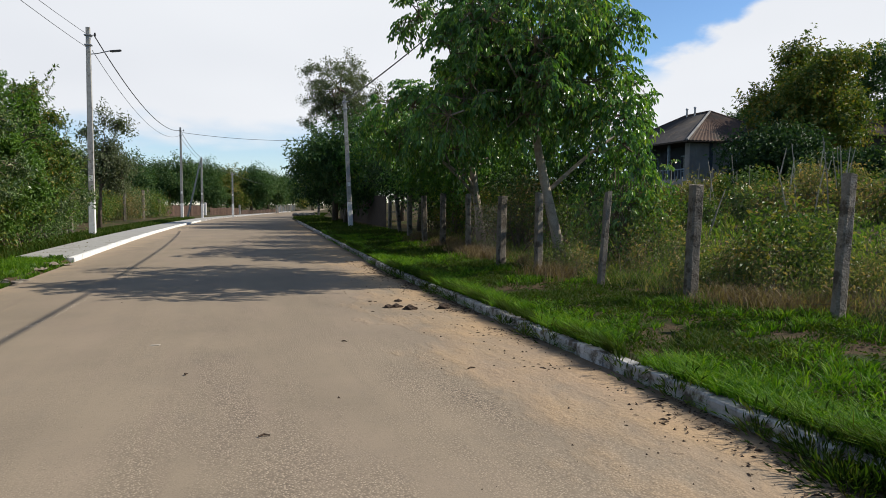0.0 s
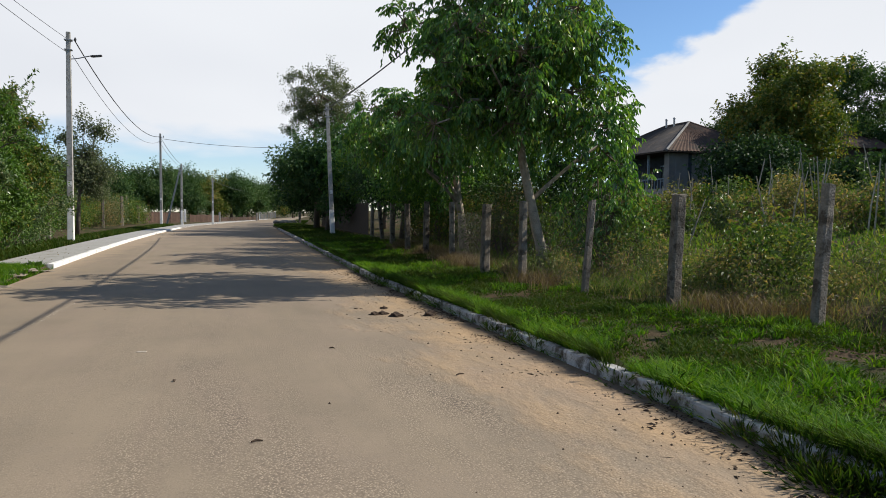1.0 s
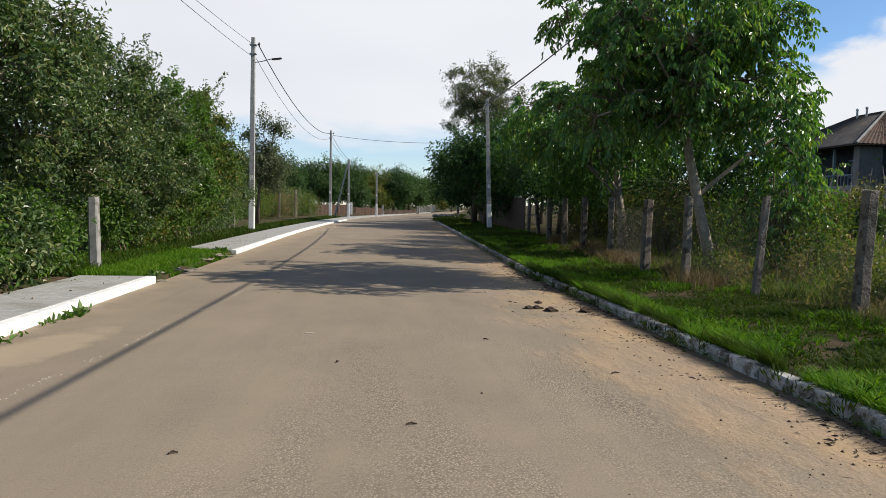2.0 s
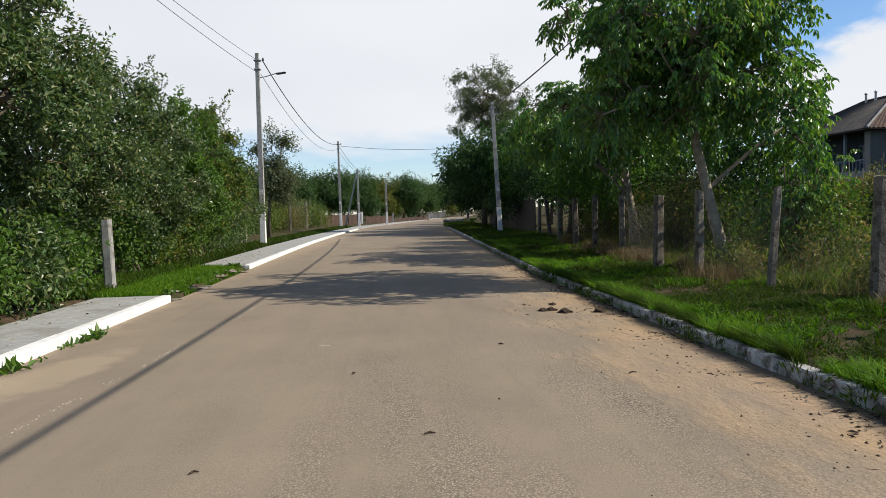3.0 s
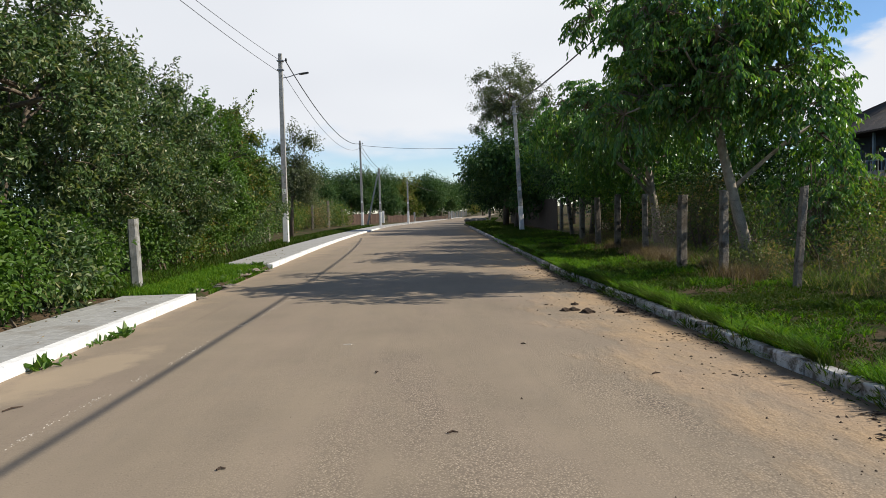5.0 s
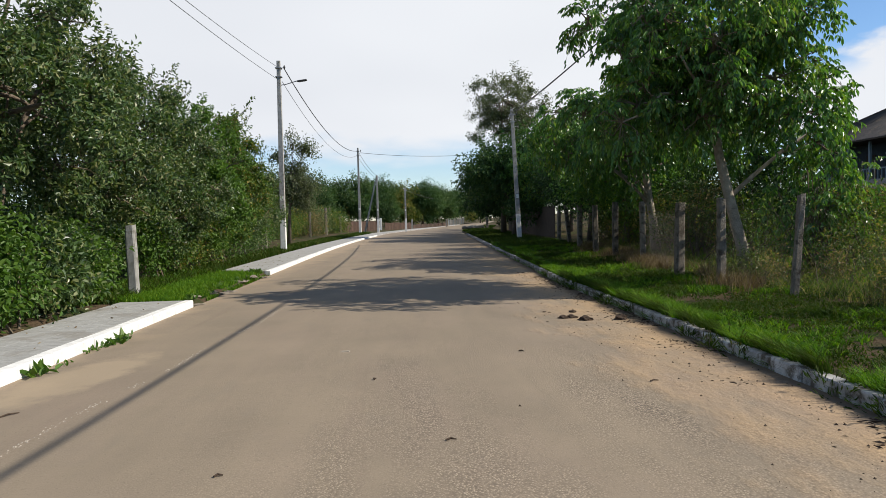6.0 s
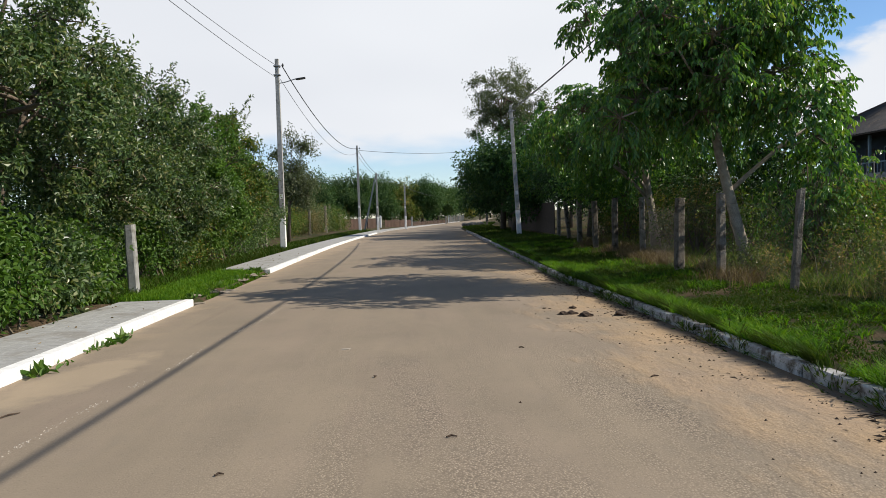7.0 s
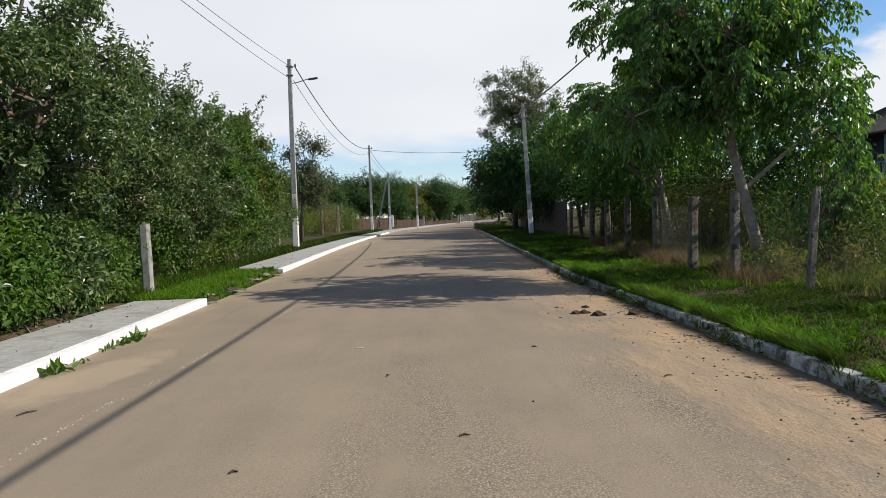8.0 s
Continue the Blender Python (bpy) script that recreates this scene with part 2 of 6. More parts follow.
L_WEED = leaf_mat("sunlit_weed_leaf", [(0.0, (0.048, 0.078, 0.018)), (1.0, (0.270, 0.220, 0.080)), (0.45, (0.085, 0.125, 0.028)), (0.8, (0.160, 0.172, 0.050))], 0.45, 0.3, 0.35, patch=1.2)
L_LITTER = leaf_mat("dry_leaf_litter", [(0.0, (0.10, 0.065, 0.03)), (1.0, (0.24, 0.18, 0.09))], 0.8, 0.1)


# ======== small tools ========
def part(name, bm, material, parent, label="", smooth=False):
    """Links a bmesh as one mesh object, under a thing or a part where one is given."""
    me = bpy.data.meshes.new(name)
    bm.to_mesh(me)
    bm.free()
    return obj(name, me, material, parent, label, smooth)


def obj(name, me, material, parent=None, label="", smooth=False):
    me.materials.append(material)
    if smooth:
        me.polygons.foreach_set("use_smooth", [True] * len(me.polygons))
    ob = new(name, me)
    ob.parent = parent
    if label:
        ob["label"] = label
    return ob


def mesh_np(name, verts, faces):
    """A mesh from arrays; every face has the same number of corners."""
    me = bpy.data.meshes.new(name)
    verts, faces = np.asarray(verts, dtype=np.float32), np.asarray(faces, dtype=np.int32)
    k = faces.shape[1]
    me.vertices.add(len(verts))
    me.vertices.foreach_set("co", verts.ravel())
    me.loops.add(faces.size)
    me.loops.foreach_set("vertex_index", faces.ravel())
    me.polygons.add(len(faces))
    me.polygons.foreach_set("loop_start", np.arange(0, faces.size, k, dtype=np.int32))
    me.polygons.foreach_set("use_smooth", np.zeros(len(faces), dtype=bool))
    me.update(calc_edges=True)
    return me


def thing(name, at, label, category, group="", kind=""):
    e = new(name)
    e.empty_display_size = 0.2
    e.location = at
    return tagged(e, label, category, group, kind)


def box(bm, sx, sy, sz, m=None, bevel=0.0):
    """A box standing on its base centre."""
    r = bmesh.ops.create_cube(bm, size=1.0, matrix=(m or Matrix()) @ Matrix.Translation((0, 0, sz / 2)) @ Matrix.Diagonal((sx, sy, sz, 1)))
    if bevel:
        es = list({e for v in r["verts"] for e in v.link_edges})
        bmesh.ops.bevel(bm, geom=es, offset=bevel, segments=1, affect="EDGES")


def tube(bm, pts, radii, sides=8):
    """A tapered tube along points."""
    pts = [Vector(p) for p in pts]
    rings = []
    for i, p in enumerate(pts):
        d = (pts[min(i + 1, len(pts) - 1)] - pts[max(i - 1, 0)]).normalized()
        u = d.orthogonal().normalized() if not rings else (u - d * u.dot(d)).normalized()
        w = d.cross(u)
        r = radii[i] if hasattr(radii, "__len__") else radii
        rings.append([bm.verts.new(p + (u * math.cos(2 * math.pi * k / sides) + w * math.sin(2 * math.pi * k / sides)) * r) for k in range(sides)])
    for a, b in zip(rings, rings[1:]):
        for k in range(sides):
            bm.faces.new((a[k], a[(k + 1) % sides], b[(k + 1) % sides], b[k]))
    bm.faces.new(rings[-1])
    bm.faces.new(rings[0][::-1])


def tubes_np(segs, sides=3):
    """Many thin straight tapered rods at once: rows of x0 y0 z0 x1 y1 z1 r0 r1. Gives verts, quads."""
    s = np.asarray(segs, dtype=float)
    a, b, r0, r1 = s[:, 0:3], s[:, 3:6], s[:, 6], s[:, 7]
    d = b - a
    d /= np.linalg.norm(d, axis=1)[:, None] + 1e-9
    ref = np.where(np.abs(d[:, 2:3]) > 0.9, [[1.0, 0, 0]], [[0, 0, 1.0]])
    u = np.cross(d, ref)
    u /= np.linalg.norm(u, axis=1)[:, None]
    w = np.cross(d, u)
    vs = []
    for base, r in ((a, r0), (b, r1)):
        for k in range(sides):
            an = 2 * math.pi * k / sides
            vs.append(base + (u * math.cos(an) + w * math.sin(an)) * r[:, None])
    v = np.stack(vs, 1).reshape(-1, 3)
    o = np.arange(len(s))[:, None] * 2 * sides
    f = np.concatenate([o + np.array([[k, (k + 1) % sides, sides + (k + 1) % sides, sides + k]]) for k in range(sides)])
    return v, f


def leaves_np(rng, pos, axis, length, width, fold=0.35, long=False, curl=0.25, face=None):
    """Folded leaves: pos and axis are arrays, length and width arrays. Gives verts and triangles."""
    n = len(pos)
    axis = axis / (np.linalg.norm(axis, axis=1)[:, None] + 1e-9)
    r = rng.normal(size=(n, 3))
    if face is not None:
        r = face + r * 0.42
    side = np.cross(axis, r)
    side /= np.linalg.norm(side, axis=1)[:, None] + 1e-9
    nor = np.cross(side, axis)
    L, Wd = length[:, None], width[:, None]
    tip = pos + axis * L - nor * L * curl
    if long:
        q1, q2 = pos + axis * L * 0.3, pos + axis * L * 0.68 - nor * L * curl * 0.45
        up = nor * Wd * fold
        vs = [pos, q1 + side * Wd * 0.46 + up, q2 + side * Wd * 0.42 + up, tip, q2 - side * Wd * 0.42 + up, q1 - side * Wd * 0.46 + up]
        tri = [[0, 1, 2], [0, 2, 3], [0, 3, 4], [0, 4, 5]]
    else:
        q = pos + axis * L * 0.48 + nor * Wd * fold * 0.6
        vs = [pos, q + side * Wd * 0.5, tip, q - side * Wd * 0.5]
        tri = [[0, 1, 2], [0, 2, 3]]
    k = len(vs)
    v = np.stack(vs, 1).reshape(-1, 3)
    o = np.arange(n)[:, None] * k
    f = np.concatenate([o + np.array([t]) for t in tri])
    return v, f


def lobes_sample(rng, lobes, n, shell=0.45):
    """Points in a crown made of several uneven ellipsoids (cx, cy, cz, rx, ry, rz), thicker towards their shells."""
    lb = np.array(lobes, dtype=float)
    vol = lb[:, 3] * lb[:, 4] * lb[:, 5]
    which = rng.choice(len(lb), n, p=(vol ** 0.8) / (vol ** 0.8).sum())
    d = rng.normal(size=(n, 3))
    d /= np.linalg.norm(d, axis=1)[:, None]
    wob = 1 + 0.22 * np.sin(d[:, 0] * 5 + which * 1.7) * np.cos(d[:, 2] * 6 + which) + 0.12 * np.sin(d[:, 1] * 11 + which * 2.3)
    r = rng.random(n) ** shell * wob
    return lb[which, :3] + d * r[:, None] * lb[which, 3:], d, which


def clumps(seed, big, n, r0, r1, flat=0.75, inner=0.5):
    """Many small lobes spread over the outer part of a few large ones, with gaps between them."""
    rng = random.Random(seed)
    out = []
    vol = [(b_[3] * b_[4] * b_[5]) ** 0.7 for b_ in big]
    for b_, v_ in zip(big, vol):
        k = max(3, round(n * v_ / sum(vol)))
        for i in range(k):
            z = 1 - 2 * (i + 0.5) / k
            an = i * 2.39996 + rng.uniform(-0.4, 0.4)
            q = math.sqrt(max(0.0, 1 - z * z))
            s = rng.uniform(inner, 0.95)
            r = rng.uniform(r0, r1)
            out.append((b_[0] + math.cos(an) * q * b_[3] * s, b_[1] + math.sin(an) * q * b_[4] * s, b_[2] + z * b_[5] * s, r, r * rng.uniform(0.9, 1.25), r * flat))
    return out


# ======== ground, road, kerbs ========
def xl(y):
    """Left edge of the carriageway."""
    q = max(0.0, min(y, 76.0) - 26.0)
    return -3.76 + 0.00092 * q * q + 0.180 * max(0.0, y - 76.0)


def xr(y):
    """Right edge of the carriageway."""
    return 3.30 + 0.045 * max(0.0, min(y, 75.0) - 15.0) + 0.15 * max(0.0, y - 75.0)


def gz(x, y):
    """Height of the ground beside the road."""
    l, r = xl(y) - (1.5 if y >= 20 else 1.2), xr(y) + 0.1
    fade = 1.0 if abs(y) < 250 else max(0.0, 1 - (abs(y) - 250) / 200)
    bumps = 0.018 * math.sin(x * 2.1 + y * 0.7) * math.cos(y * 1.3 - x) + 0.012 * math.sin(x * 5.3) * math.sin(y * 4.1)
    if x > r:
        d = x - r
        z = 0.095 + 0.035 * min(d, 2.5) + 0.115 * max(0.0, min(d, 28.0) - 3.2) + 0.02 * max(0.0, min(d, 90) - 28.0)
        return z * fade + bumps * min(1.0, d * 1.5)
    if x < l:
        d = l - x
        return (0.10 + 0.03 * min(d, 40.0)) * fade + bumps * min(1.0, d)
    if x < xl(y):
        gap = 12.7 < y < 20.0
        return (0.085 + bumps) if gap and x < xl(y) - 0.1 else -0.02
    return -0.05


def build_ground():
    ys = sorted({*[round(v, 2) for v in np.arange(0, 32, 0.4)], *range(32, 150, 2), *range(-40, 0, 4),
                 *[s * v for s in (-1, 1) for v in (170, 220, 300, 450, 700, 1100, 1700)]})
    # one grid in which the columns next to the road follow its edges
    off_r = [0.0, 0.02, 0.14, 0.4, 0.8, 1.2, 1.6, 2.0, 2.4, 2.8, 3.2, 3.7, 4.3, 5, 6, 7, 8.5, 10, 12, 14, 17, 20, 24, 28, 34, 42, 55, 75, 110, 180, 300, 600, 1600]
    off_l = [0.0, 0.02, 0.14, 0.4, 0.7, 1.0, 1.2, 1.5, 1.9, 2.4, 3, 4, 5, 7, 10, 14, 20, 30, 45, 70, 110, 180, 300, 600, 1600]
    grid = []
    for y in ys:
        row = []
        for o in reversed(off_l):
            x = xl(y) - o
            row.append((x, y, gz(x, y) if o > 0.02 else -0.06))
        row.append(((xl(y) + xr(y)) / 2, y, -0.08))
        for o in off_r:
            x = xr(y) + o
            row.append((x, y, gz(x, y) if o > 0.02 else -0.06))
        grid.append(row)
    k = len(grid[0])
    verts = [p for row in grid for p in row]
    faces = [(j * k + i, j * k + i + 1, (j + 1) * k + i + 1, (j + 1) * k + i) for j in range(len(ys) - 1) for i in range(k - 1)]
    g = obj("ground", mesh_np("ground", verts, faces), M_EARTH, smooth=True)
    tagged(g, "brown earth with patchy low grass beside a village road", "ground", kind="structure")


def road_mat():
    """Dusty grey-brown asphalt; blown sand lies along its right edge and in places along the left."""
    m = mat("dusty_asphalt", (0.240, 0.190, 0.131), (0.194, 0.155, 0.108), 0.55, 0.93, 0.35, 85, fine_mix=0.32, bump_d=0.006)
    n, l = m.node_tree.nodes, m.node_tree.links
    b = n["Principled BSDF"]
    src = b.inputs["Base Color"].links[0].from_socket
    geo = n.new("ShaderNodeNewGeometry")
    se = n.new("ShaderNodeSeparateXYZ")
    l.new(geo.outputs["Position"], se.inputs[0])

    def mth(op, a, c=None, clamp=False):
        q = n.new("ShaderNodeMath")
        q.operation, q.use_clamp = op, clamp
        for i, v in enumerate((a, c)):
            if isinstance(v, (int, float)):
                q.inputs[i].default_value = v
            elif v is not None:
                l.new(v, q.inputs[i])
        return q.outputs[0]

    def noise_(sc, det, stretch=(1, 1, 1)):
        mp = n.new("ShaderNodeMapping")
        mp.inputs["Scale"].default_value = stretch
        l.new(geo.outputs["Position"], mp.inputs[0])
        t = n.new("ShaderNodeTexNoise")
        t.inputs["Scale"].default_value, t.inputs["Detail"].default_value, t.inputs["Roughness"].default_value = sc, det, 0.65
        l.new(mp.outputs[0], t.inputs[0])
        return t.outputs[0]

    def mixc_(f, a, c):
        x = n.new("ShaderNodeMix")
        x.data_type = "RGBA"
        l.new(f, x.inputs["Factor"])
        l.new(a, x.inputs["A"])
        x.inputs["B"].default_value = (*c, 1)
        return x.outputs["Result"]

    # wheel tracks: long paler streaks
    streak = mth("MULTIPLY", mth("SUBTRACT", noise_(1.1, 4, (1, 0.06, 1)), 0.45), 2.2, True)
    col = mixc_(mth("MULTIPLY", streak, 0.75), src, (0.272, 0.215, 0.145))
    drag = mth("MULTIPLY", mth("SUBTRACT", noise_(2.3, 4, (1, 0.05, 1)), 0.58), 5.0, True)
    col = mixc_(mth("MULTIPLY", drag, 0.6), col, (0.172, 0.128, 0.096))
    # sand, thick at the right edge, thinning over two metres
    xx = mth("SUBTRACT", se.outputs[0], mth("MULTIPLY", mth("MAXIMUM", mth("SUBTRACT", se.outputs[1], 15.0), 0.0), 0.045))
    edge = mth("MULTIPLY", mth("SUBTRACT", xx, 0.9), 0.46)
    near = mth("SUBTRACT", 1.0, mth("MULTIPLY", mth("SUBTRACT", se.outputs[1], 45.0), 0.04, True), True)
    sand = mth("MULTIPLY", mth("ADD", mth("SUBTRACT", edge, 0.42), mth("MULTIPLY", mth("SUBTRACT", noise_(1.6, 7, (1, 0.45, 1)), 0.5), 2.0)), 1.5, True)
    col = mixc_(mth("MULTIPLY", mth("MULTIPLY", sand, near), 0.85), col, (0.372, 0.252, 0.136))
    ledge = mth("MULTIPLY", mth("SUBTRACT", -2.75, xx), 1.1)
    sandl = mth("MULTIPLY", mth("ADD", mth("SUBTRACT", ledge, 0.62), mth("MULTIPLY", mth("SUBTRACT", noise_(1.3, 6), 0.5), 2.2)), 1.6, True)
    col = mixc_(mth("MULTIPLY", mth("MULTIPLY", sandl, near), 0.5), col, (0.37, 0.275, 0.175))
    # dark soil and rotted litter at the right kerb, kerb's shadow painted in with it
    soil = mth("MULTIPLY", mth("ADD", mth("MULTIPLY", mth("SUBTRACT", xx, 3.02), 3.2), mth("MULTIPLY", mth("SUBTRACT", noise_(2.4, 6), 0.5), 2.4)), 1.6, True)
    col = mixc_(mth("MULTIPLY", mth("MULTIPLY", soil, near), 0.8), col, (0.085, 0.062, 0.042))
    # reddish and greyish blotches
    blot = mth("MULTIPLY", mth("SUBTRACT", noise_(0.8, 5, (1, 0.35, 1)), 0.46), 4.0, True)
    col = mixc_(mth("MULTIPLY", blot, 0.38), col, (0.262, 0.196, 0.148))
    blot2 = mth("MULTIPLY", mth("SUBTRACT", noise_(2.7, 6, (1, 0.5, 1)), 0.55), 6.0, True)
    col = mixc_(mth("MULTIPLY", blot2, 0.22), col, (0.165, 0.140, 0.110))
    # exposed light and dark aggregate, worn free along the middle of the carriageway
    vo = n.new("ShaderNodeTexVoronoi")
    vo.inputs["Scale"].default_value = 62.0
    l.new(geo.outputs["Position"], vo.inputs["Vector"])
    sp = mth("MULTIPLY", mth("SUBTRACT", 0.42, vo.outputs["Distance"]), 5.0, True)
    pit = mth("MULTIPLY", mth("SUBTRACT", vo.outputs["Distance"], 0.48), 5.0, True)
    band = mth("MULTIPLY", mth("MULTIPLY", mth("ADD", se.outputs[0], 1.5), 0.8, True), mth("MULTIPLY", mth("SUBTRACT", 2.9, se.outputs[0]), 1.1, True))
    wear = mth("MULTIPLY", mth("MULTIPLY", mth("SUBTRACT", noise_(1.0, 6, (1.3, 0.28, 1)), 0.40), 4.0, True), mth("ADD", mth("MULTIPLY", band, 0.85), 0.15))
    col = mixc_(mth("MULTIPLY", mth("MULTIPLY", mth("MULTIPLY", sp, vo.outputs["Color"]), wear), 1.1, True), col, (0.45, 0.365, 0.265))
    col = mixc_(mth("MULTIPLY", mth("MULTIPLY", pit, wear), 0.75), col, (0.085, 0.066, 0.05))
    dk = mth("MULTIPLY", mth("SUBTRACT", noise_(46.0, 2), 0.62), 9.0, True)
    col = mixc_(mth("MULTIPLY", dk, 0.4), col, (0.09, 0.072, 0.058))
    # a fan of pale sand washed out beside the left kerb
    fan = mth("ADD", mth("POWER", mth("MULTIPLY", mth("ADD", se.outputs[0], mth("SUBTRACT", 4.35, mth("MULTIPLY", se.outputs[1], 0.17))), 2.2), 2.0), mth("POWER", mth("MULTIPLY", mth("SUBTRACT", se.outputs[1], 6.9), 0.75), 2.0))
    fan = mth("MULTIPLY", mth("ADD", mth("SUBTRACT", 1.0, fan), mth("MULTIPLY", mth("SUBTRACT", noise_(3.0, 5), 0.5), 1.8)), 1.6, True)
    col = mixc_(mth("MULTIPLY", fan, 0.5), col, (0.38, 0.295, 0.19))
    l.new(col, b.inputs["Base Color"])
    # trodden sand is lumpier than the asphalt
    lump = mth("ADD", mth("MULTIPLY", mth("ADD", mth("MULTIPLY", noise_(4.5, 7), 3.0), noise_(30.0, 3)), mth("ADD", mth("MULTIPLY", sand, 1.1), 0.08)), mth("MULTIPLY", mth("MULTIPLY", sp, wear), 0.35))
    bp = n.new("ShaderNodeBump")
    bp.inputs["Strength"].default_value, bp.inputs["Distance"].default_value = 0.36, 0.03
    l.new(lump, bp.inputs["Height"])
    l.new(b.inputs["Normal"].links[0].from_socket, bp.inputs["Normal"])
    l.new(bp.outputs[0], b.inputs["Normal"])
    return m


def build_road():
    ys = [*np.arange(-40, 60, 1.0), *range(60, 260, 4)]
    v, f = [], []
    for y in ys:
        for k in range(9):
            s = k / 8
            x = xl(y) * (1 - s) + xr(y) * s
            v.append((x, y, 0.05 * (1 - (2 * s - 1) ** 2) * 0.6))
    for j in range(len(ys) - 1):
        for k in range(8):
            a = j * 9 + k
            f.append((a, a + 1, a + 10, a + 9))
    r = obj("road", mesh_np("road", v, f), road_mat(), smooth=True)
    tagged(r, "dusty grey-brown asphalt village road with sand at its edge", "road", kind="structure")


# ======== trees and hedges ========
def limb(rng, a, b, sag, n=5, wob=0.12):
    a, b = Vector(a), Vector(b)
    L = (b - a).length
    out = []
    for i in range(n + 1):
        s = i / n
        p = a.lerp(b, s) + Vector((0, 0, sag * L * math.sin(math.pi * s)))
        if 0 < i < n:
            p += Vector(rng.normal(size=3)) * wob * L * 0.18
        out.append(p)
    return out


def join_np(*pieces):
    """Joins verts and faces of several array meshes."""
    vs, fs, k = [], [], 0
    for v, f in pieces:
        vs.append(v)
        fs.append(np.asarray(f) + k)
        k += len(v)
    return np.concatenate(vs), np.concatenate(fs)


def shoot_leaves(rng, shoots, leaf):
    """Leaves set alternately along bent shoots (start, middle, tip)."""
    pos, axis = [], []
    for a, m, b in shoots:
        a, m, b = np.array(a), np.array(m), np.array(b)
        k = max(8, int(np.linalg.norm(b - a) / 0.035))
        for i in range(k):
            s = 0.15 + 0.85 * i / (k - 1)
            p = a * (1 - s) ** 2 + 2 * m * s * (1 - s) + b * s * s
            way = (b - a) / (np.linalg.norm(b - a) + 1e-9)
            q = np.cross(way, rng.normal(size=3))
            q /= np.linalg.norm(q) + 1e-9
            pos.append(p)
            axis.append(way * 0.6 + q * 0.9 + np.array([0, 0, -0.15]))
    pos, axis = np.array(pos), np.array(axis)
    ln = leaf[0] * (0.7 + 0.45 * rng.random(len(pos)))
    return leaves_np(rng, pos, axis, ln, ln * leaf[1] / leaf[0], face=np.array([[0, 0, 0.9]]))


def tree(name, label, trunk, radii, lobes, twigs, per_twig, leaf, material, seed, bark=None, droop=0.4, spread=0.35, long=False,
         twig_rods=120, shell=0.45, clump=2.0, category="tree", group="", limb_r=0.05, extra_limbs=(), shoots=()):
    """A tree: trunk points with radii, a crown of lobes with twigs, each twig bearing leaves of (length, width)."""
    rng = np.random.default_rng(seed)
    base = Vector(trunk[0])
    t = thing(name, base, label, category, group)
    inv = Matrix.Translation(-base)
    bm = bmesh.new()
    tube(bm, [inv @ Vector(p) for p in trunk], radii, 10)
    # flare at the root
    for v in bm.verts:
        if v.co.z < 0.15:
            v.co.x *= 1.25
            v.co.y *= 1.25
    part("trunk", bm, bark or M_BARK, t, smooth=True)
    top = Vector(trunk[-1])
    mid = Vector(trunk[max(1, len(trunk) - 2)])
    for lo in (lobes if len(lobes) < 16 else lobes[::max(1, len(lobes) // 12)]):
        c = Vector(lo[:3])
        start = mid.lerp(top, rng.random())
        r = limb_r * (0.7 + 0.5 * rng.random())
        pts = limb(rng, start, c, 0.06)
        bm = bmesh.new()
        tube(bm, [inv @ p for p in pts], [r * (1 - 0.75 * i / 5) for i in range(6)], 6)
        part("limb", bm, bark or M_BARK, t, smooth=True)
    for pts, rr in extra_limbs:
        bm = bmesh.new()
        tube(bm, [inv @ Vector(p) for p in pts], rr, 7)
        part("limb", bm, bark or M_BARK, t, smooth=True)
    tips, d, which = lobes_sample(rng, lobes, twigs, shell)
    lb = np.array(lobes)
    rods = []
    for i in range(min(twig_rods, twigs)):
        c = lb[which[i], :3] * 0.8 + np.array(top) * 0.2
        m = (c + tips[i]) / 2 + rng.normal(size=3) * 0.12
        rods.append((*c, *m, 0.018, 0.010))
        rods.append((*m, *tips[i], 0.010, 0.004))
    for a_s, m_s, b_s in shoots:
        rods.append((*a_s, *m_s, 0.011, 0.008))
        rods.append((*m_s, *b_s, 0.008, 0.003))
    v, f = tubes_np(rods)
    tagged(obj("twig_tangle", mesh_np("twig_tangle", v - np.array(base), f), M_TWIG, t), kind="stuff")
    n = twigs * per_twig
    out = np.repeat(d, per_twig, 0)
    s = rng.random(n)[:, None]
    way = d + rng.normal(size=d.shape) * 0.55 + np.array([0, 0, 0.35 - 0.8 * droop])
    way /= np.linalg.norm(way, axis=1)[:, None]
    way = np.repeat(way, per_twig, 0)
    side = np.cross(way, rng.normal(size=(n, 3)))
    side /= np.linalg.norm(side, axis=1)[:, None] + 1e-9
    pos = np.repeat(tips, per_twig, 0) + way * (s - 0.75) * spread * clump + side * spread * 0.22 * rng.random(n)[:, None]
    axis = way * 0.55 + side * 0.75 + rng.normal(size=(n, 3)) * 0.25 + np.array([0, 0, -droop])
    ln = leaf[0] * (0.65 + 0.6 * rng.random(n))
    v, f = leaves_np(rng, pos, axis, ln, ln * leaf[1] / leaf[0] * (0.8 + 0.4 * rng.random(n)), long=long, face=out * 0.7 + np.array([0, 0, 0.75]))
    if shoots:
        v, f = join_np((v, f), shoot_leaves(rng, shoots, leaf))
    obj("crown", mesh_np("crown", v - np.array(base), f), material, t)
    return t


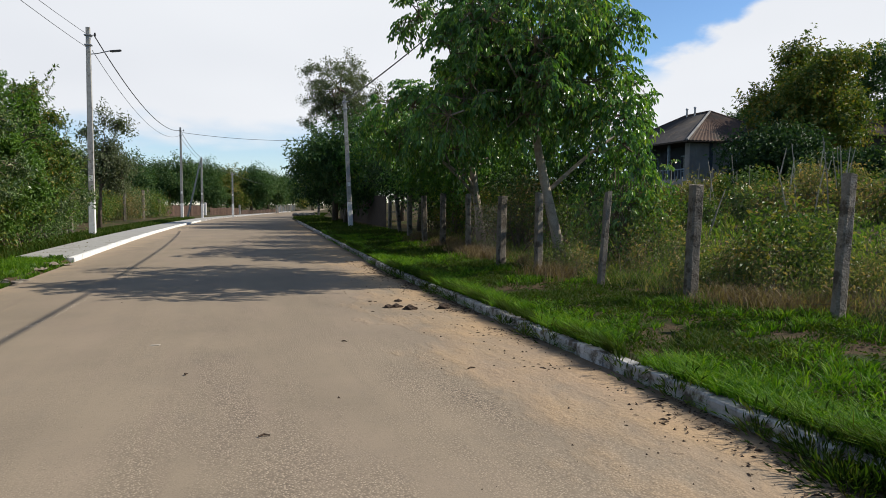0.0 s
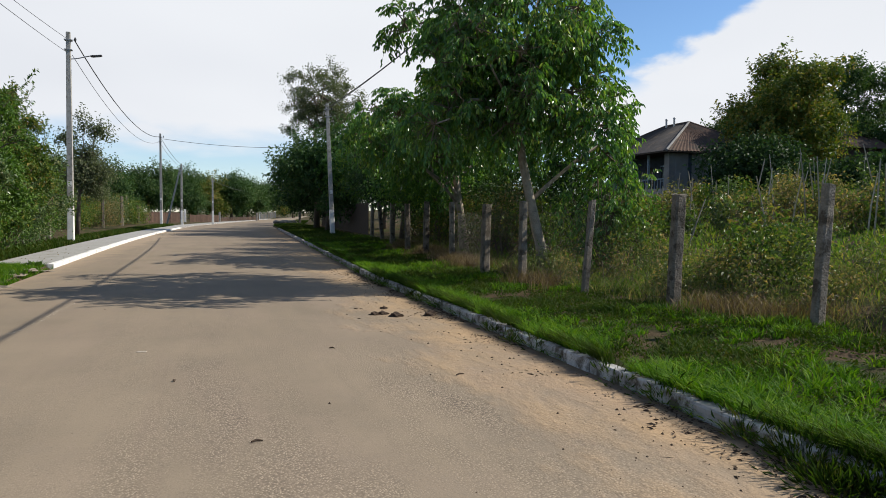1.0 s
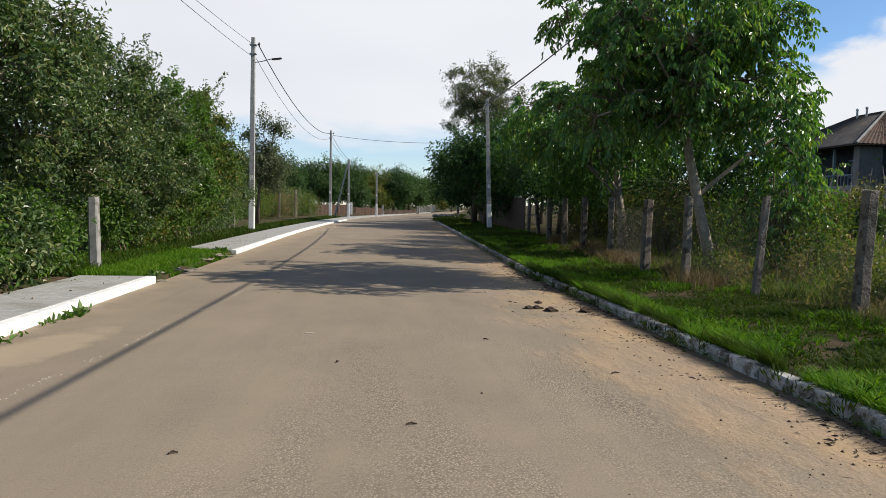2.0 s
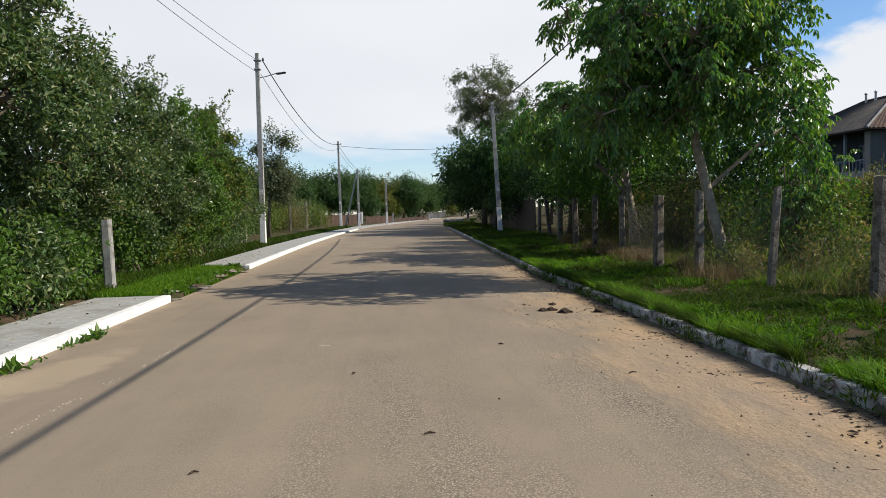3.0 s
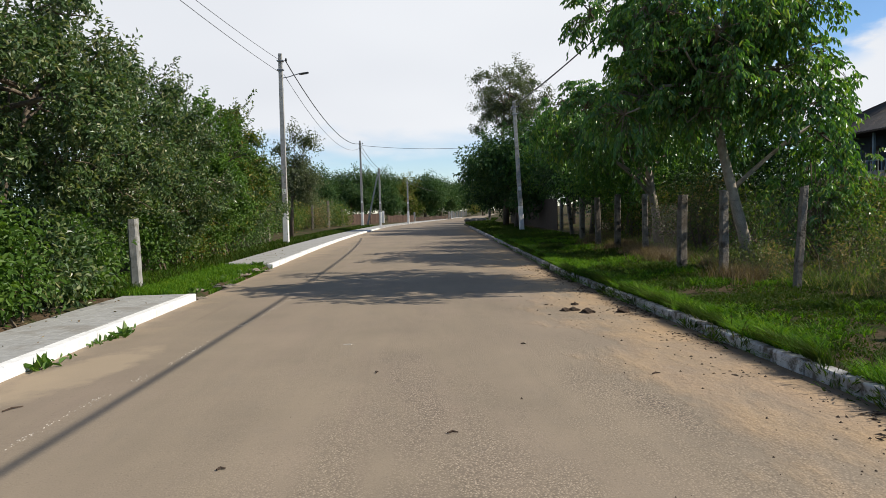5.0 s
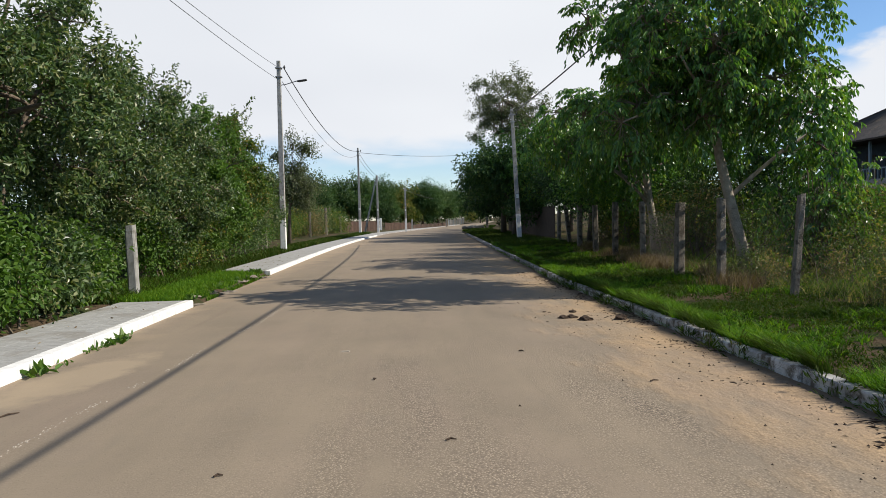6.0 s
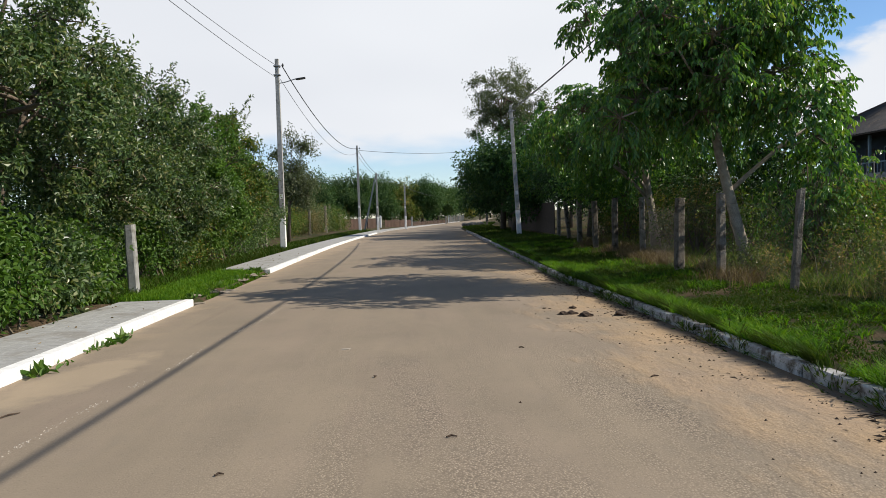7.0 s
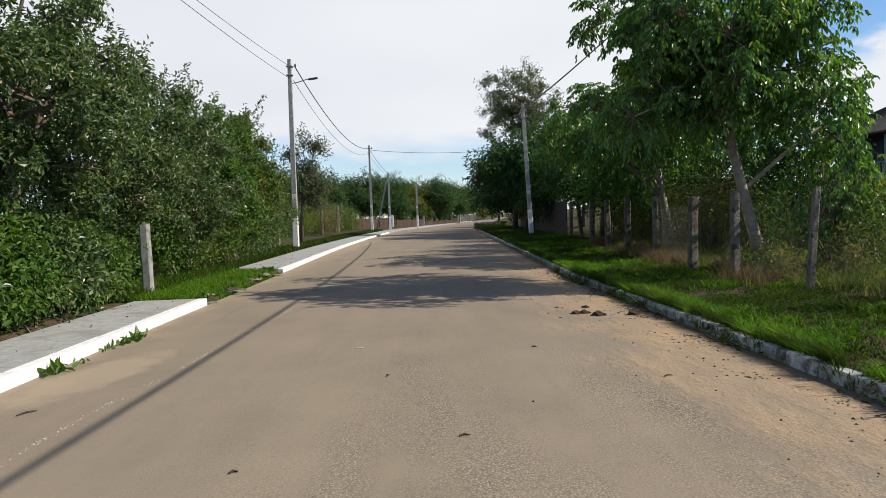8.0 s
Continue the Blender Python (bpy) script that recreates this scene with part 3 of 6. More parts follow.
def shrub(name, label, at, lobes, twigs, per_twig, leaf, material, seed, stems=14, droop=0.15, spread=0.22, group="", long=False, category="shrub", stem_r=0.022):
    """A shrub: many stems out of the ground, and leaves in lobes."""
    rng = np.random.default_rng(seed)
    t = thing(name, at, label, category, group)
    tips, d, which = lobes_sample(rng, lobes, twigs, 0.4)
    a = np.array(at)
    rods = []
    for i in range(stems):
        p0 = a + np.array([rng.normal() * 0.25, rng.normal() * 0.25, -0.05])
        m = (p0 + tips[i]) / 2 + rng.normal(size=3) * 0.15
        rods.append((*p0, *m, stem_r, stem_r * 0.6))
        rods.append((*m, *tips[i], stem_r * 0.6, stem_r * 0.2))
    v, f = tubes_np(rods, 4)
    tagged(obj("stem_tangle", mesh_np("stem_tangle", v - a, f), M_TWIG, t), kind="stuff")
    n = twigs * per_twig
    pos = np.repeat(tips, per_twig, 0) + rng.normal(size=(n, 3)) * spread * 0.55
    axis = np.repeat(d, per_twig, 0) * 0.5 + rng.normal(size=(n, 3)) * 0.6 + np.array([0, 0, -droop])
    ln = leaf[0] * (0.6 + 0.7 * rng.random(n))
    v, f = leaves_np(rng, pos, axis, ln, ln * leaf[1] / leaf[0], long=long, face=np.repeat(d, per_twig, 0) * 0.7 + np.array([0, 0, 0.7]))
    v[:, 2] = np.maximum(v[:, 2], a[2] - 0.02)
    obj("foliage", mesh_np("foliage", v - a, f), material, t)
    return t


def compound_leaves(rng, tips, out, leaf, rachis, per_tip):
    """Rosettes of drooping pinnate leaves: three pairs of leaflets and one at the end of each stalk. Gives leaf mesh and stalk rods."""
    n = len(tips) * per_tip
    o = np.repeat(out, per_tip, 0)
    q = np.cross(o, rng.normal(size=(n, 3)))
    q /= np.linalg.norm(q, axis=1)[:, None] + 1e-9
    way = o * (0.45 + 0.4 * rng.random(n))[:, None] + q * 0.85 + np.array([0, 0, 0.30])
    way /= np.linalg.norm(way, axis=1)[:, None]
    L = (rachis * (0.7 + 0.5 * rng.random(n)))[:, None]
    base = np.repeat(tips, per_tip, 0) + rng.normal(size=(n, 3)) * 0.05
    fall = 0.45 + 0.5 * rng.random(n)[:, None]

    def at_(s_):
        return base + way * L * s_ - np.array([0, 0, 1.0]) * L * fall * s_ * s_
    side = np.cross(way, np.array([0, 0, 1.0]))
    side /= np.linalg.norm(side, axis=1)[:, None] + 1e-9
    pos, axis = [], []
    for s_ in (0.42, 0.68, 0.92):
        tan = way - np.array([0, 0, 2.0]) * fall * s_
        for sg in (-1, 1):
            pos.append(at_(s_))
            axis.append(side * sg * 0.8 + tan * 0.55 + np.array([0, 0, -0.55]) + rng.normal(size=(n, 3)) * 0.16)
    pos.append(at_(1.0))
    axis.append(way - np.array([0, 0, 2.0]) * fall)
    pos, axis = np.concatenate(pos), np.concatenate(axis)
    ln = leaf[0] * (0.7 + 0.45 * rng.random(len(pos)))
    face = np.tile(o * 0.5 + np.array([0, 0, 0.9]), (7, 1))
    v, f = leaves_np(rng, pos, axis, ln, ln * leaf[1] / leaf[0], fold=0.25, long=True, curl=0.18, face=face)
    return v, f, np.concatenate([base, at_(1.0), np.full((n, 1), 0.004), np.full((n, 1), 0.002)], 1)


def walnut(label, trunk, radii, big, rosettes, leaf, rachis, per_tip, seed, extra_limbs=(), inner=0.55):
    """A walnut: pale trunk, limbs into each part of the crown, twigs that end in rosettes of compound leaves."""
    rng = np.random.default_rng(seed)
    base = Vector(trunk[0])
    b0 = np.array(base)
    t = thing("walnut_tree", base, label, "tree")
    inv = Matrix.Translation(-base)
    bm = bmesh.new()
    tube(bm, [inv @ Vector(p) for p in trunk], radii, 12)
    for v in bm.verts:
        if v.co.z < 0.15:
            v.co.x *= 1.25
            v.co.y *= 1.25
    part("trunk", bm, M_BARKPALE, t, smooth=True)
    mid, top = Vector(trunk[-3]), Vector(trunk[-1])
    heads = big[::max(1, len(big) // 14)]
    for i, lo in enumerate(heads):
        c = Vector(lo[:3])
        start = mid.lerp(top, (i + 0.5) / len(heads) * 0.8)
        bm = bmesh.new()
        tube(bm, [inv @ p for p in limb(rng, start, c, 0.06)], [0.05 * (1 - 0.7 * k / 5) for k in range(6)], 7)
        part("limb", bm, M_BARKPALE, t, smooth=True)
    for pts, rr in extra_limbs:
        bm = bmesh.new()
        tube(bm, [inv @ Vector(p) for p in pts], rr, 8)
        part("limb", bm, M_BARKPALE, t, "pale bare forked limb", smooth=True)
    lb = np.array(big, dtype=float)
    area = (lb[:, 3] * lb[:, 4] * lb[:, 5]) ** 0.66
    which = rng.choice(len(lb), rosettes, p=area / area.sum())
    d = rng.normal(size=(rosettes, 3))
    d /= np.linalg.norm(d, axis=1)[:, None]
    tips = lb[which, :3] + d * lb[which, 3:] * (inner + (1.05 - inner) * rng.random(rosettes) ** 0.6)[:, None]
    mids = lb[which, :3] + (tips - lb[which, :3]) * 0.45 + rng.normal(size=(rosettes, 3)) * 0.1
    rods = [np.concatenate([lb[which, :3], mids, np.full((rosettes, 1), 0.016), np.full((rosettes, 1), 0.010)], 1),
            np.concatenate([mids, tips, np.full((rosettes, 1), 0.010), np.full((rosettes, 1), 0.006)], 1)]
    v, f, stalks = compound_leaves(rng, tips, d, leaf, rachis, per_tip)
    obj("crown", mesh_np("crown", v - b0, f), L_WALNUT, t)
    v, f = tubes_np(np.concatenate(rods + [stalks]))
    tagged(obj("twig_tangle", mesh_np("twig_tangle", v - b0, f), M_TWIG, t), kind="stuff")


def build_walnuts():
    g = gz(6.6, 13.4)
    walnut("young walnut tree with pale leaning trunk and drooping dark green leaves", [(6.66, 13.4, g - 0.1), (6.5, 13.4, 0.9), (6.28, 13.4, 1.75), (6.1, 13.4, 2.5), (5.95, 13.45, 3.6), (5.9, 13.5, 5.2)],
           [0.125, 0.105, 0.095, 0.085, 0.07, 0.03],
           clumps(3, [(5.75, 13.0, 5.1, 1.6, 2.2, 1.5), (4.55, 12.9, 4.3, 1.15, 1.8, 1.0), (6.7, 12.9, 4.3, 1.15, 1.8, 1.2), (5.4, 12.9, 3.5, 1.8, 1.8, 0.7), (5.6, 14.4, 4.9, 1.6, 1.8, 1.4), (3.85, 13.2, 3.4, 0.8, 1.3, 0.55),
                      (7.2, 12.9, 3.75, 0.65, 1.0, 0.75), (6.5, 12.9, 4.9, 0.7, 1.2, 0.65), (5.75, 13.0, 6.5, 1.15, 1.8, 0.95), (5.7, 11.5, 4.9, 1.3, 1.0, 1.0), (5.6, 15.6, 5.4, 1.4, 1.2, 1.1), (7.3, 12.9, 3.0, 0.75, 0.9, 0.6), (6.9, 12.6, 3.4, 0.8, 0.9, 0.6), (4.05, 12.9, 5.0, 0.8, 1.3, 0.7)], 88, 0.32, 0.56, 0.6, 0.5),
           800, (0.122, 0.054), 0.33, 6, 11,
           extra_limbs=[([(6.28, 13.4, 1.72), (6.7, 13.35, 2.1), (7.3, 13.3, 2.6), (7.9, 13.2, 3.0)], [0.05, 0.045, 0.036, 0.02]), ([(7.25, 13.3, 2.56), (7.6, 13.2, 2.62), (8.0, 13.2, 2.95)], [0.02, 0.016, 0.008])])
    g = gz(7.4, 21.0)
    walnut("shaded walnut tree with low dark crown behind the fence", [(7.6, 21.0, g - 0.1), (7.5, 21, 1.2), (7.3, 21, 2.4), (7.2, 21, 4.2)], [0.14, 0.12, 0.1, 0.05],
           clumps(4, [(6.4, 21, 4.1, 2.3, 2.5, 1.4), (5.1, 20.6, 3.6, 1.2, 1.8, 0.9), (8.6, 21.5, 4.4, 2.0, 2.2, 1.6), (6.8, 23.5, 4.5, 2.0, 2.0, 1.6), (6.4, 18.6, 3.5, 1.5, 1.5, 0.9), (8.6, 18.2, 3.5, 1.6, 1.8, 1.1)], 50, 0.4, 0.75, 0.65, 0.45),
           560, (0.15, 0.065), 0.4, 6, 12)


def build_sapling():
    x, y = 7.75, 12.9
    g = gz(x, y)
    t = thing("walnut_sapling", (x, y, g), "leafy walnut sapling with drooping leaves behind the fence", "sapling")
    rng = np.random.default_rng(77)
    tips, d, which = lobes_sample(rng, [(x, y, 1.7, 0.75, 0.7, 0.8), (x + 0.4, y + 0.2, 2.3, 0.65, 0.7, 0.6), (x - 0.3, y, 1.0, 0.5, 0.6, 0.5)], 62, 0.5)
    b0 = np.array((x, y, g))
    v, f, stalks = compound_leaves(rng, tips, d, (0.125, 0.055), 0.32, 5)
    obj("foliage", mesh_np("foliage", v - b0, f), L_WALNUT, t)
    rods = [(x + rng.normal() * 0.1, y + rng.normal() * 0.1, g - 0.05, *p, 0.016, 0.006) for p in tips]
    v, f = tubes_np(np.concatenate([np.array(rods), stalks]))
    tagged(obj("stem_tangle", mesh_np("stem_tangle", v - b0, f), M_TWIG, t), kind="stuff")


def build_right_trees():
    # thicket along the right side, further up the road
    spots = [(8.4, 26.5, 5.6, 2.6, "plum"), (8.2, 31.0, 5.4, 2.5, "plum"), (9.8, 36.5, 6.2, 2.5, "cherry"), (7.2, 46.5, 7.5, 3.3, "cherry"), (10.2, 43.0, 7.2, 3.2, "cherry"), (8.4, 53.0, 7.0, 3.4, "cherry"),
             (8.6, 60.5, 6.6, 3.3, "plum"), (9.8, 69.0, 6.4, 3.4, "plum"), (11.2, 79.0, 6.6, 3.6, "plum"), (14.2, 90.0, 6.6, 4.0, "plum"), (19.5, 104.0, 7.0, 4.6, "plum")]
    for i, (x, y, h, r, kind) in enumerate(spots):
        g = gz(x, y)
        rng = random.Random(50 + i)
        lobes = [(x, y, g + h * 0.62, r, r, h * 0.36)]
        for k in range(6):
            an = k * 1.05 + rng.random()
            lobes.append((x + math.cos(an) * r * 0.62, y + math.sin(an) * r * 0.7, g + h * (0.30 + 0.4 * rng.random()), r * 0.6, r * 0.62, h * 0.22))
        lf = 0.15 if y < 40 else 0.24
        tree(kind + "_tree", "dense dark green roadside %s tree with branches near the ground" % kind, [(x, y, g - 0.1), (x + 0.1, y, g + 1.2), (x, y + 0.1, g + h * 0.6)], [0.13, 0.11, 0.05],
             lobes, 1900 if y < 62 else 1100, 9, (lf, lf * 0.5), (L_WALNUT, L_DARK, L_DARK, L_FAR)[i % 4], 60 + i, droop=0.3, spread=0.5, twig_rods=60, group="trees beside the road")
    # tall thin locust
    x, y = 7.6, 54.0
    g = gz(x, y)
    rng = random.Random(4)
    lobes = clumps(8, [(x + 0.5, y, 10.3, 3.5, 2.6, 2.8), (x + 0.5, y, 8.5, 3.3, 2.2, 1.7)], 110, 0.45, 0.75, 0.6, 0.35)
    tree("locust_tree", "tall thin-leaved locust tree with dark branches showing against the sky", [(x, y, g - 0.1), (x + 0.1, y, g + 4), (x - 0.1, y, g + 7), (x + 0.2, y, g + 10.5)], [0.2, 0.16, 0.12, 0.04],
         lobes, 2300, 9, (0.14, 0.075), L_LOCUST, 71, droop=0.2, spread=0.45, twig_rods=300, shell=0.4, limb_r=0.07)


def build_fence_shrubs():
    # undergrowth behind the right fence
    rng = random.Random(9)
    for i in range(9):
        y = 16.1 + i * 1.75
        x = 7.35 + (0.085 * max(0, y - 15)) + rng.uniform(0.0, 0.7)
        g = gz(x, y)
        h = rng.uniform(1.2, 2.1)
        dry = i % 3 == 1
        shrub("undergrowth_shrub", "brownish half-dry undergrowth shrub behind the fence" if dry else "tangled green undergrowth shrub behind the fence", (x, y, g),
              [(x, y, g + h * 0.55, 0.75, 0.95, h * 0.5), (x + 0.7, y + 0.3, g + h * 0.5, 0.8, 0.8, h * 0.45)], 260, 9, (0.085, 0.042), L_STALK if dry else L_SHRUB, 300 + i, stems=26, group="undergrowth along the fence")
    # scrub behind, dark
    for i in range(8):
        y, x = 16.8 + i * 2.3, 9.2 + rng.uniform(-0.4, 0.9) + 0.05 * i
        g = gz(x, y)
        h = rng.uniform(2.0, 2.9)
        shrub("thicket_shrub", "tall dark green thicket shrub", (x, y, g), [(x, y, g + h * 0.5, 1.2, 1.3, h * 0.52), (x + 0.5, y + 0.6, g + h * 0.65, 1.0, 1.0, h * 0.4)], 420, 9, (0.11, 0.055), L_DARK, 330 + i, stems=20, spread=0.3, group="thicket behind the fence")


def build_left_hedge():
    # orchard trees that hang over the left fence
    rng = random.Random(21)
    spec = [(-7.2, 8.2, 5.5, 1.9), (-6.3, 11.4, 5.9, 2.0), (-6.7, 14.8, 4.9, 1.9), (-6.6, 18.4, 4.8, 1.9), (-6.6, 22.0, 4.8, 1.9), (-6.8, 26.0, 5.0, 2.0), (-7.2, 30.0, 4.6, 2.0), (-8.6, 34.5, 4.2, 2.0)]
    for i, (x, y, h, r) in enumerate(spec):
        g = gz(x, y)
        lobes = [(x, y, g + h * 0.68, r, r, h * 0.32), (x + 0.5, y - 0.4, g + h * 0.50, r * 0.85, r * 0.95, h * 0.24), (x + 0.2, y + 0.9, g + h * 0.55, r * 0.9, r * 0.9, h * 0.27)] if y < 17 else [(x, y, g + h * 0.68, r, r, h * 0.32), (x + 0.5, y - 0.4, g + h * 0.40, r * 0.85, r * 0.95, h * 0.30), (x + 0.2, y + 0.9, g + h * 0.5, r * 0.9, r * 0.9, h * 0.32)]
        lobes = clumps(20 + i, lobes, 46, 0.32, 0.62, 0.85, 0.6)
        for k in range(5):
            lobes.append((x + rng.uniform(-0.6, 0.9), y + rng.uniform(-1.3, 1.3), g + h * rng.uniform(0.85, 1.0), 0.28, 0.28, 0.55))
        lf = 0.098 if y < 20 else 0.12
        near = y < 20
        shoots = []
        for k in range(20 if near else 12):
            a = Vector((x + rng.uniform(-0.5, 1.0), y + rng.uniform(-1.5, 1.3), g + h * rng.uniform(0.74, 0.97)))
            b = a + Vector((rng.uniform(-0.3, 0.9), rng.uniform(-0.4, 0.4), rng.uniform(0.35, 1.0)))
            shoots.append((tuple(a), tuple(a.lerp(b, 0.5) + Vector((0.12, 0, -0.06))), tuple(b)))
        tree("orchard_tree", "dense orchard tree with small dark green leaves over the fence", [(x - 0.2, y, g - 0.1), (x - 0.1, y, g + 1.0), (x, y + 0.1, g + h * 0.62)], [0.1, 0.085, 0.04],
             lobes, 1650 if near else 1150, 18, (lf, lf * 0.5), (L_HEDGE, L_HEDGE, L_HEDGE, L_HEDGE, L_GREEN, L_SHRUB, L_HEDGE, L_HEDGE)[i], 200 + i, droop=0.15, spread=0.28, twig_rods=180, shell=0.5, group="orchard trees by the pavement", shoots=shoots)
    # shrubs in front of them
    spec = [(-5.7, 6.6, 1.3, 0.75), (-5.75, 8.2, 1.5, 0.8), (-5.75, 9.8, 1.5, 0.8), (-5.7, 11.3, 1.45, 0.8), (-5.85, 12.7, 1.2, 0.7), (-6.5, 14.4, 1.9, 0.8), (-6.3, 17.3, 1.9, 0.85), (-6.3, 19.2, 2.0, 0.9),
            (-6.4, 21.2, 2.1, 0.9), (-6.4, 23.4, 2.0, 0.9), (-6.5, 25.8, 2.2, 1.0), (-6.5, 28.4, 2.1, 1.0), (-6.6, 31.2, 2.0, 1.0)]
    for i, (x, y, h, r) in enumerate(spec):
        g = gz(x, y)
        lobes = [(x, y, g + h * 0.5, r, r * 1.1, h * 0.5), (x - 0.4, y + 0.4, g + h * 0.75, r * 0.8, r * 0.8, h * 0.4), (x + 0.1, y - 0.5, g + h * 0.35, r * 0.75, r * 0.8, h * 0.36)]
        autumn = i in (7, 8, 9)
        shrub("hedge_shrub", "hedge shrub with yellowing and reddish leaves" if autumn else "leafy green hedge shrub beside the pavement", (x, y, g), lobes, 620 if y < 15 else 480, 10, (0.095 if y < 14 else 0.085, 0.05),
              L_SHRUB if autumn else (L_HEDGE if i % 2 else L_GREEN), 400 + i, stems=22, droop=0.1, spread=0.22, group="hedge beside the pavement", long=y < 14)
    # dark-leaved shrubs added behind, so that the hedge's gaps look deeply shaded
    for i in range(7):
        x, y = -9.0 - rng.uniform(0, 0.7), 7.0 + i * 2.6
        g = gz(x, y)
        shrub("thicket_shrub", "tall dark green thicket shrub", (x, y, g), [(x, y, g + 1.3, 1.1, 1.6, 1.3), (x - 0.4, y + 0.8, g + 1.7, 0.9, 1.1, 1.1)], 420, 9, (0.12, 0.06), L_DARK, 470 + i, stems=20, spread=0.3, group="thicket behind the hedge")
    # small tree by the second pole, and low hedge beyond
    x, y = -6.6, 41.0
    g = gz(x, y)
    lobes = [(x + 0.1, y, g + 3.4, 1.4, 1.3, 1.5), (x + 1.1, y, g + 5.5, 0.9, 0.8, 0.7), (x + 0.3, y, g + 6.0, 0.45, 0.5, 0.8), (x + 1.1, y, g + 3.4, 1.0, 0.9, 0.9), (x - 0.4, y, g + 5.1, 0.7, 0.7, 0.6), (x + 0.5, y + 0.3, g + 4.2, 1.0, 1.0, 0.8), (x + 0.9, y, g + 2.5, 0.8, 0.9, 0.8)]
    tree("small_locust_tree", "small thin-crowned locust tree beside the pole", [(x, y, g - 0.1), (x + 0.1, y, g + 2), (x + 0.3, y, g + 4.6)], [0.1, 0.08, 0.03], lobes, 1100, 9, (0.13, 0.07), L_LOCUST, 251, droop=0.3, spread=0.45, twig_rods=90)
    for i in range(9):
        y = 36.0 + i * 5.2
        x = xl(y) - 5.7 - rng.uniform(0, 0.6)
        g = gz(x, y)
        h = rng.uniform(2.0, 2.7)
        shrub("roadside_bush", "overgrown green bush along the old fence", (x, y, g), [(x, y, g + h * 0.5, 1.6, 2.6, h * 0.52), (x - 1.2, y + 1, g + h * 0.62, 1.6, 2.0, h * 0.5)], 900, 10, (0.13, 0.075), (L_SHRUB, L_STALK, L_HEDGE, L_SHRUB)[i % 4], 430 + i, stems=16, spread=0.5, group="bushes along the far pavement")


def build_far_trees():
    rng = random.Random(33)
    spots = [(-18, 92, 8.0), (-12.5, 100, 8.2), (-8.0, 104, 8.4), (-4.2, 112, 8.6), (-0.5, 118, 8.2), (3.2, 120, 8.6), (6.2, 128, 8.0), (10.0, 150, 8.4), (14, 172, 9), (20, 185, 9), (27, 176, 10), (-24, 84, 7.6), (-30, 98, 9), (-15.5, 74, 5.6), (-19, 60, 5.5), (-16, 47, 5.2)]
    for i, (x, y, h) in enumerate(spots):
        g = gz(x, y)
        h *= 0.95
        r = h * 0.42
        lobes = [(x, y, g + h * 0.55, r, r, h * 0.42)]
        for k in range(7):
            an = k * 0.9 + rng.random()
            lobes.append((x + math.cos(an) * r * 0.65, y + math.sin(an) * r * 0.65, g + h * (0.25 + 0.5 * rng.random()), r * 0.55, r * 0.55, h * 0.22))
        tree("village_tree", "broad dark green tree at the end of the road" if i % 4 else "broad tree with yellowing patches at the end of the road", [(x, y, g - 0.1), (x, y, g + 2), (x, y, g + h * 0.6)], [0.2, 0.17, 0.07],
             lobes, 3200, 8, (0.26, 0.16), L_FAR if i % 4 else L_DRYTREE, 500 + i, droop=0.2, spread=0.8, twig_rods=40, group="trees at the end of the road")


def build_garden_trees():
    spots = [(35.2, 36.5, 9.4, 4.4, L_DRYTREE, "broad tree with yellowing crown in front of the farmhouse"), (34.6, 38.4, 5.2, 2.0, L_DARK, "dark green bushy tree at the house corner"),
             (53.0, 46.8, 11.8, 3.8, L_FAR, "tall green tree behind the garden"), (40.2, 42.0, 9.4, 2.8, L_FAR, "dark green garden tree"),
             (56.5, 40.5, 12.4, 5.2, L_DARK, "dark dense walnut tree beside the shed"), (62.0, 40.0, 14.0, 6.0, L_DARK, "large dark dense tree at the garden's edge"), (70.0, 30.0, 11.0, 6.0, L_FAR, "large green tree at the garden's edge"), (24.0, 62.0, 8.0, 4.0, L_DARK, "dark green tree behind the farmhouse"), (50.0, 58.0, 10.0, 5.0, L_FAR, "tall green tree behind the shed")]
    for i, (x, y, h, r, m, lab) in enumerate(spots):
        g = gz(x, y)
        rng = random.Random(700 + i)
        lobes = [(x, y, g + h * 0.45, r * 0.7, r * 0.7, h * 0.36)]
        for k in range(26):
            an = k * 1.3 + rng.random()
            q = rng.uniform(0.35, 0.8)
            zz = rng.uniform(0.12, 0.88)
            q *= math.sqrt(max(0.15, 1 - (zz - 0.45) ** 2 * 3.2))
            lobes.append((x + math.cos(an) * r * q, y + math.sin(an) * r * q, g + h * zz, r * rng.uniform(0.22, 0.42), r * rng.uniform(0.22, 0.42), h * rng.uniform(0.08, 0.16)))
        tree("garden_tree", lab, [(x, y, g - 0.1), (x + 0.1, y, g + 1.5), (x, y, g + h * 0.65)], [0.2, 0.16, 0.06], lobes, 2400, 11, (0.24, 0.14), m, 720 + i, droop=0.25, spread=0.5, twig_rods=120, group="garden trees", shell=0.5)


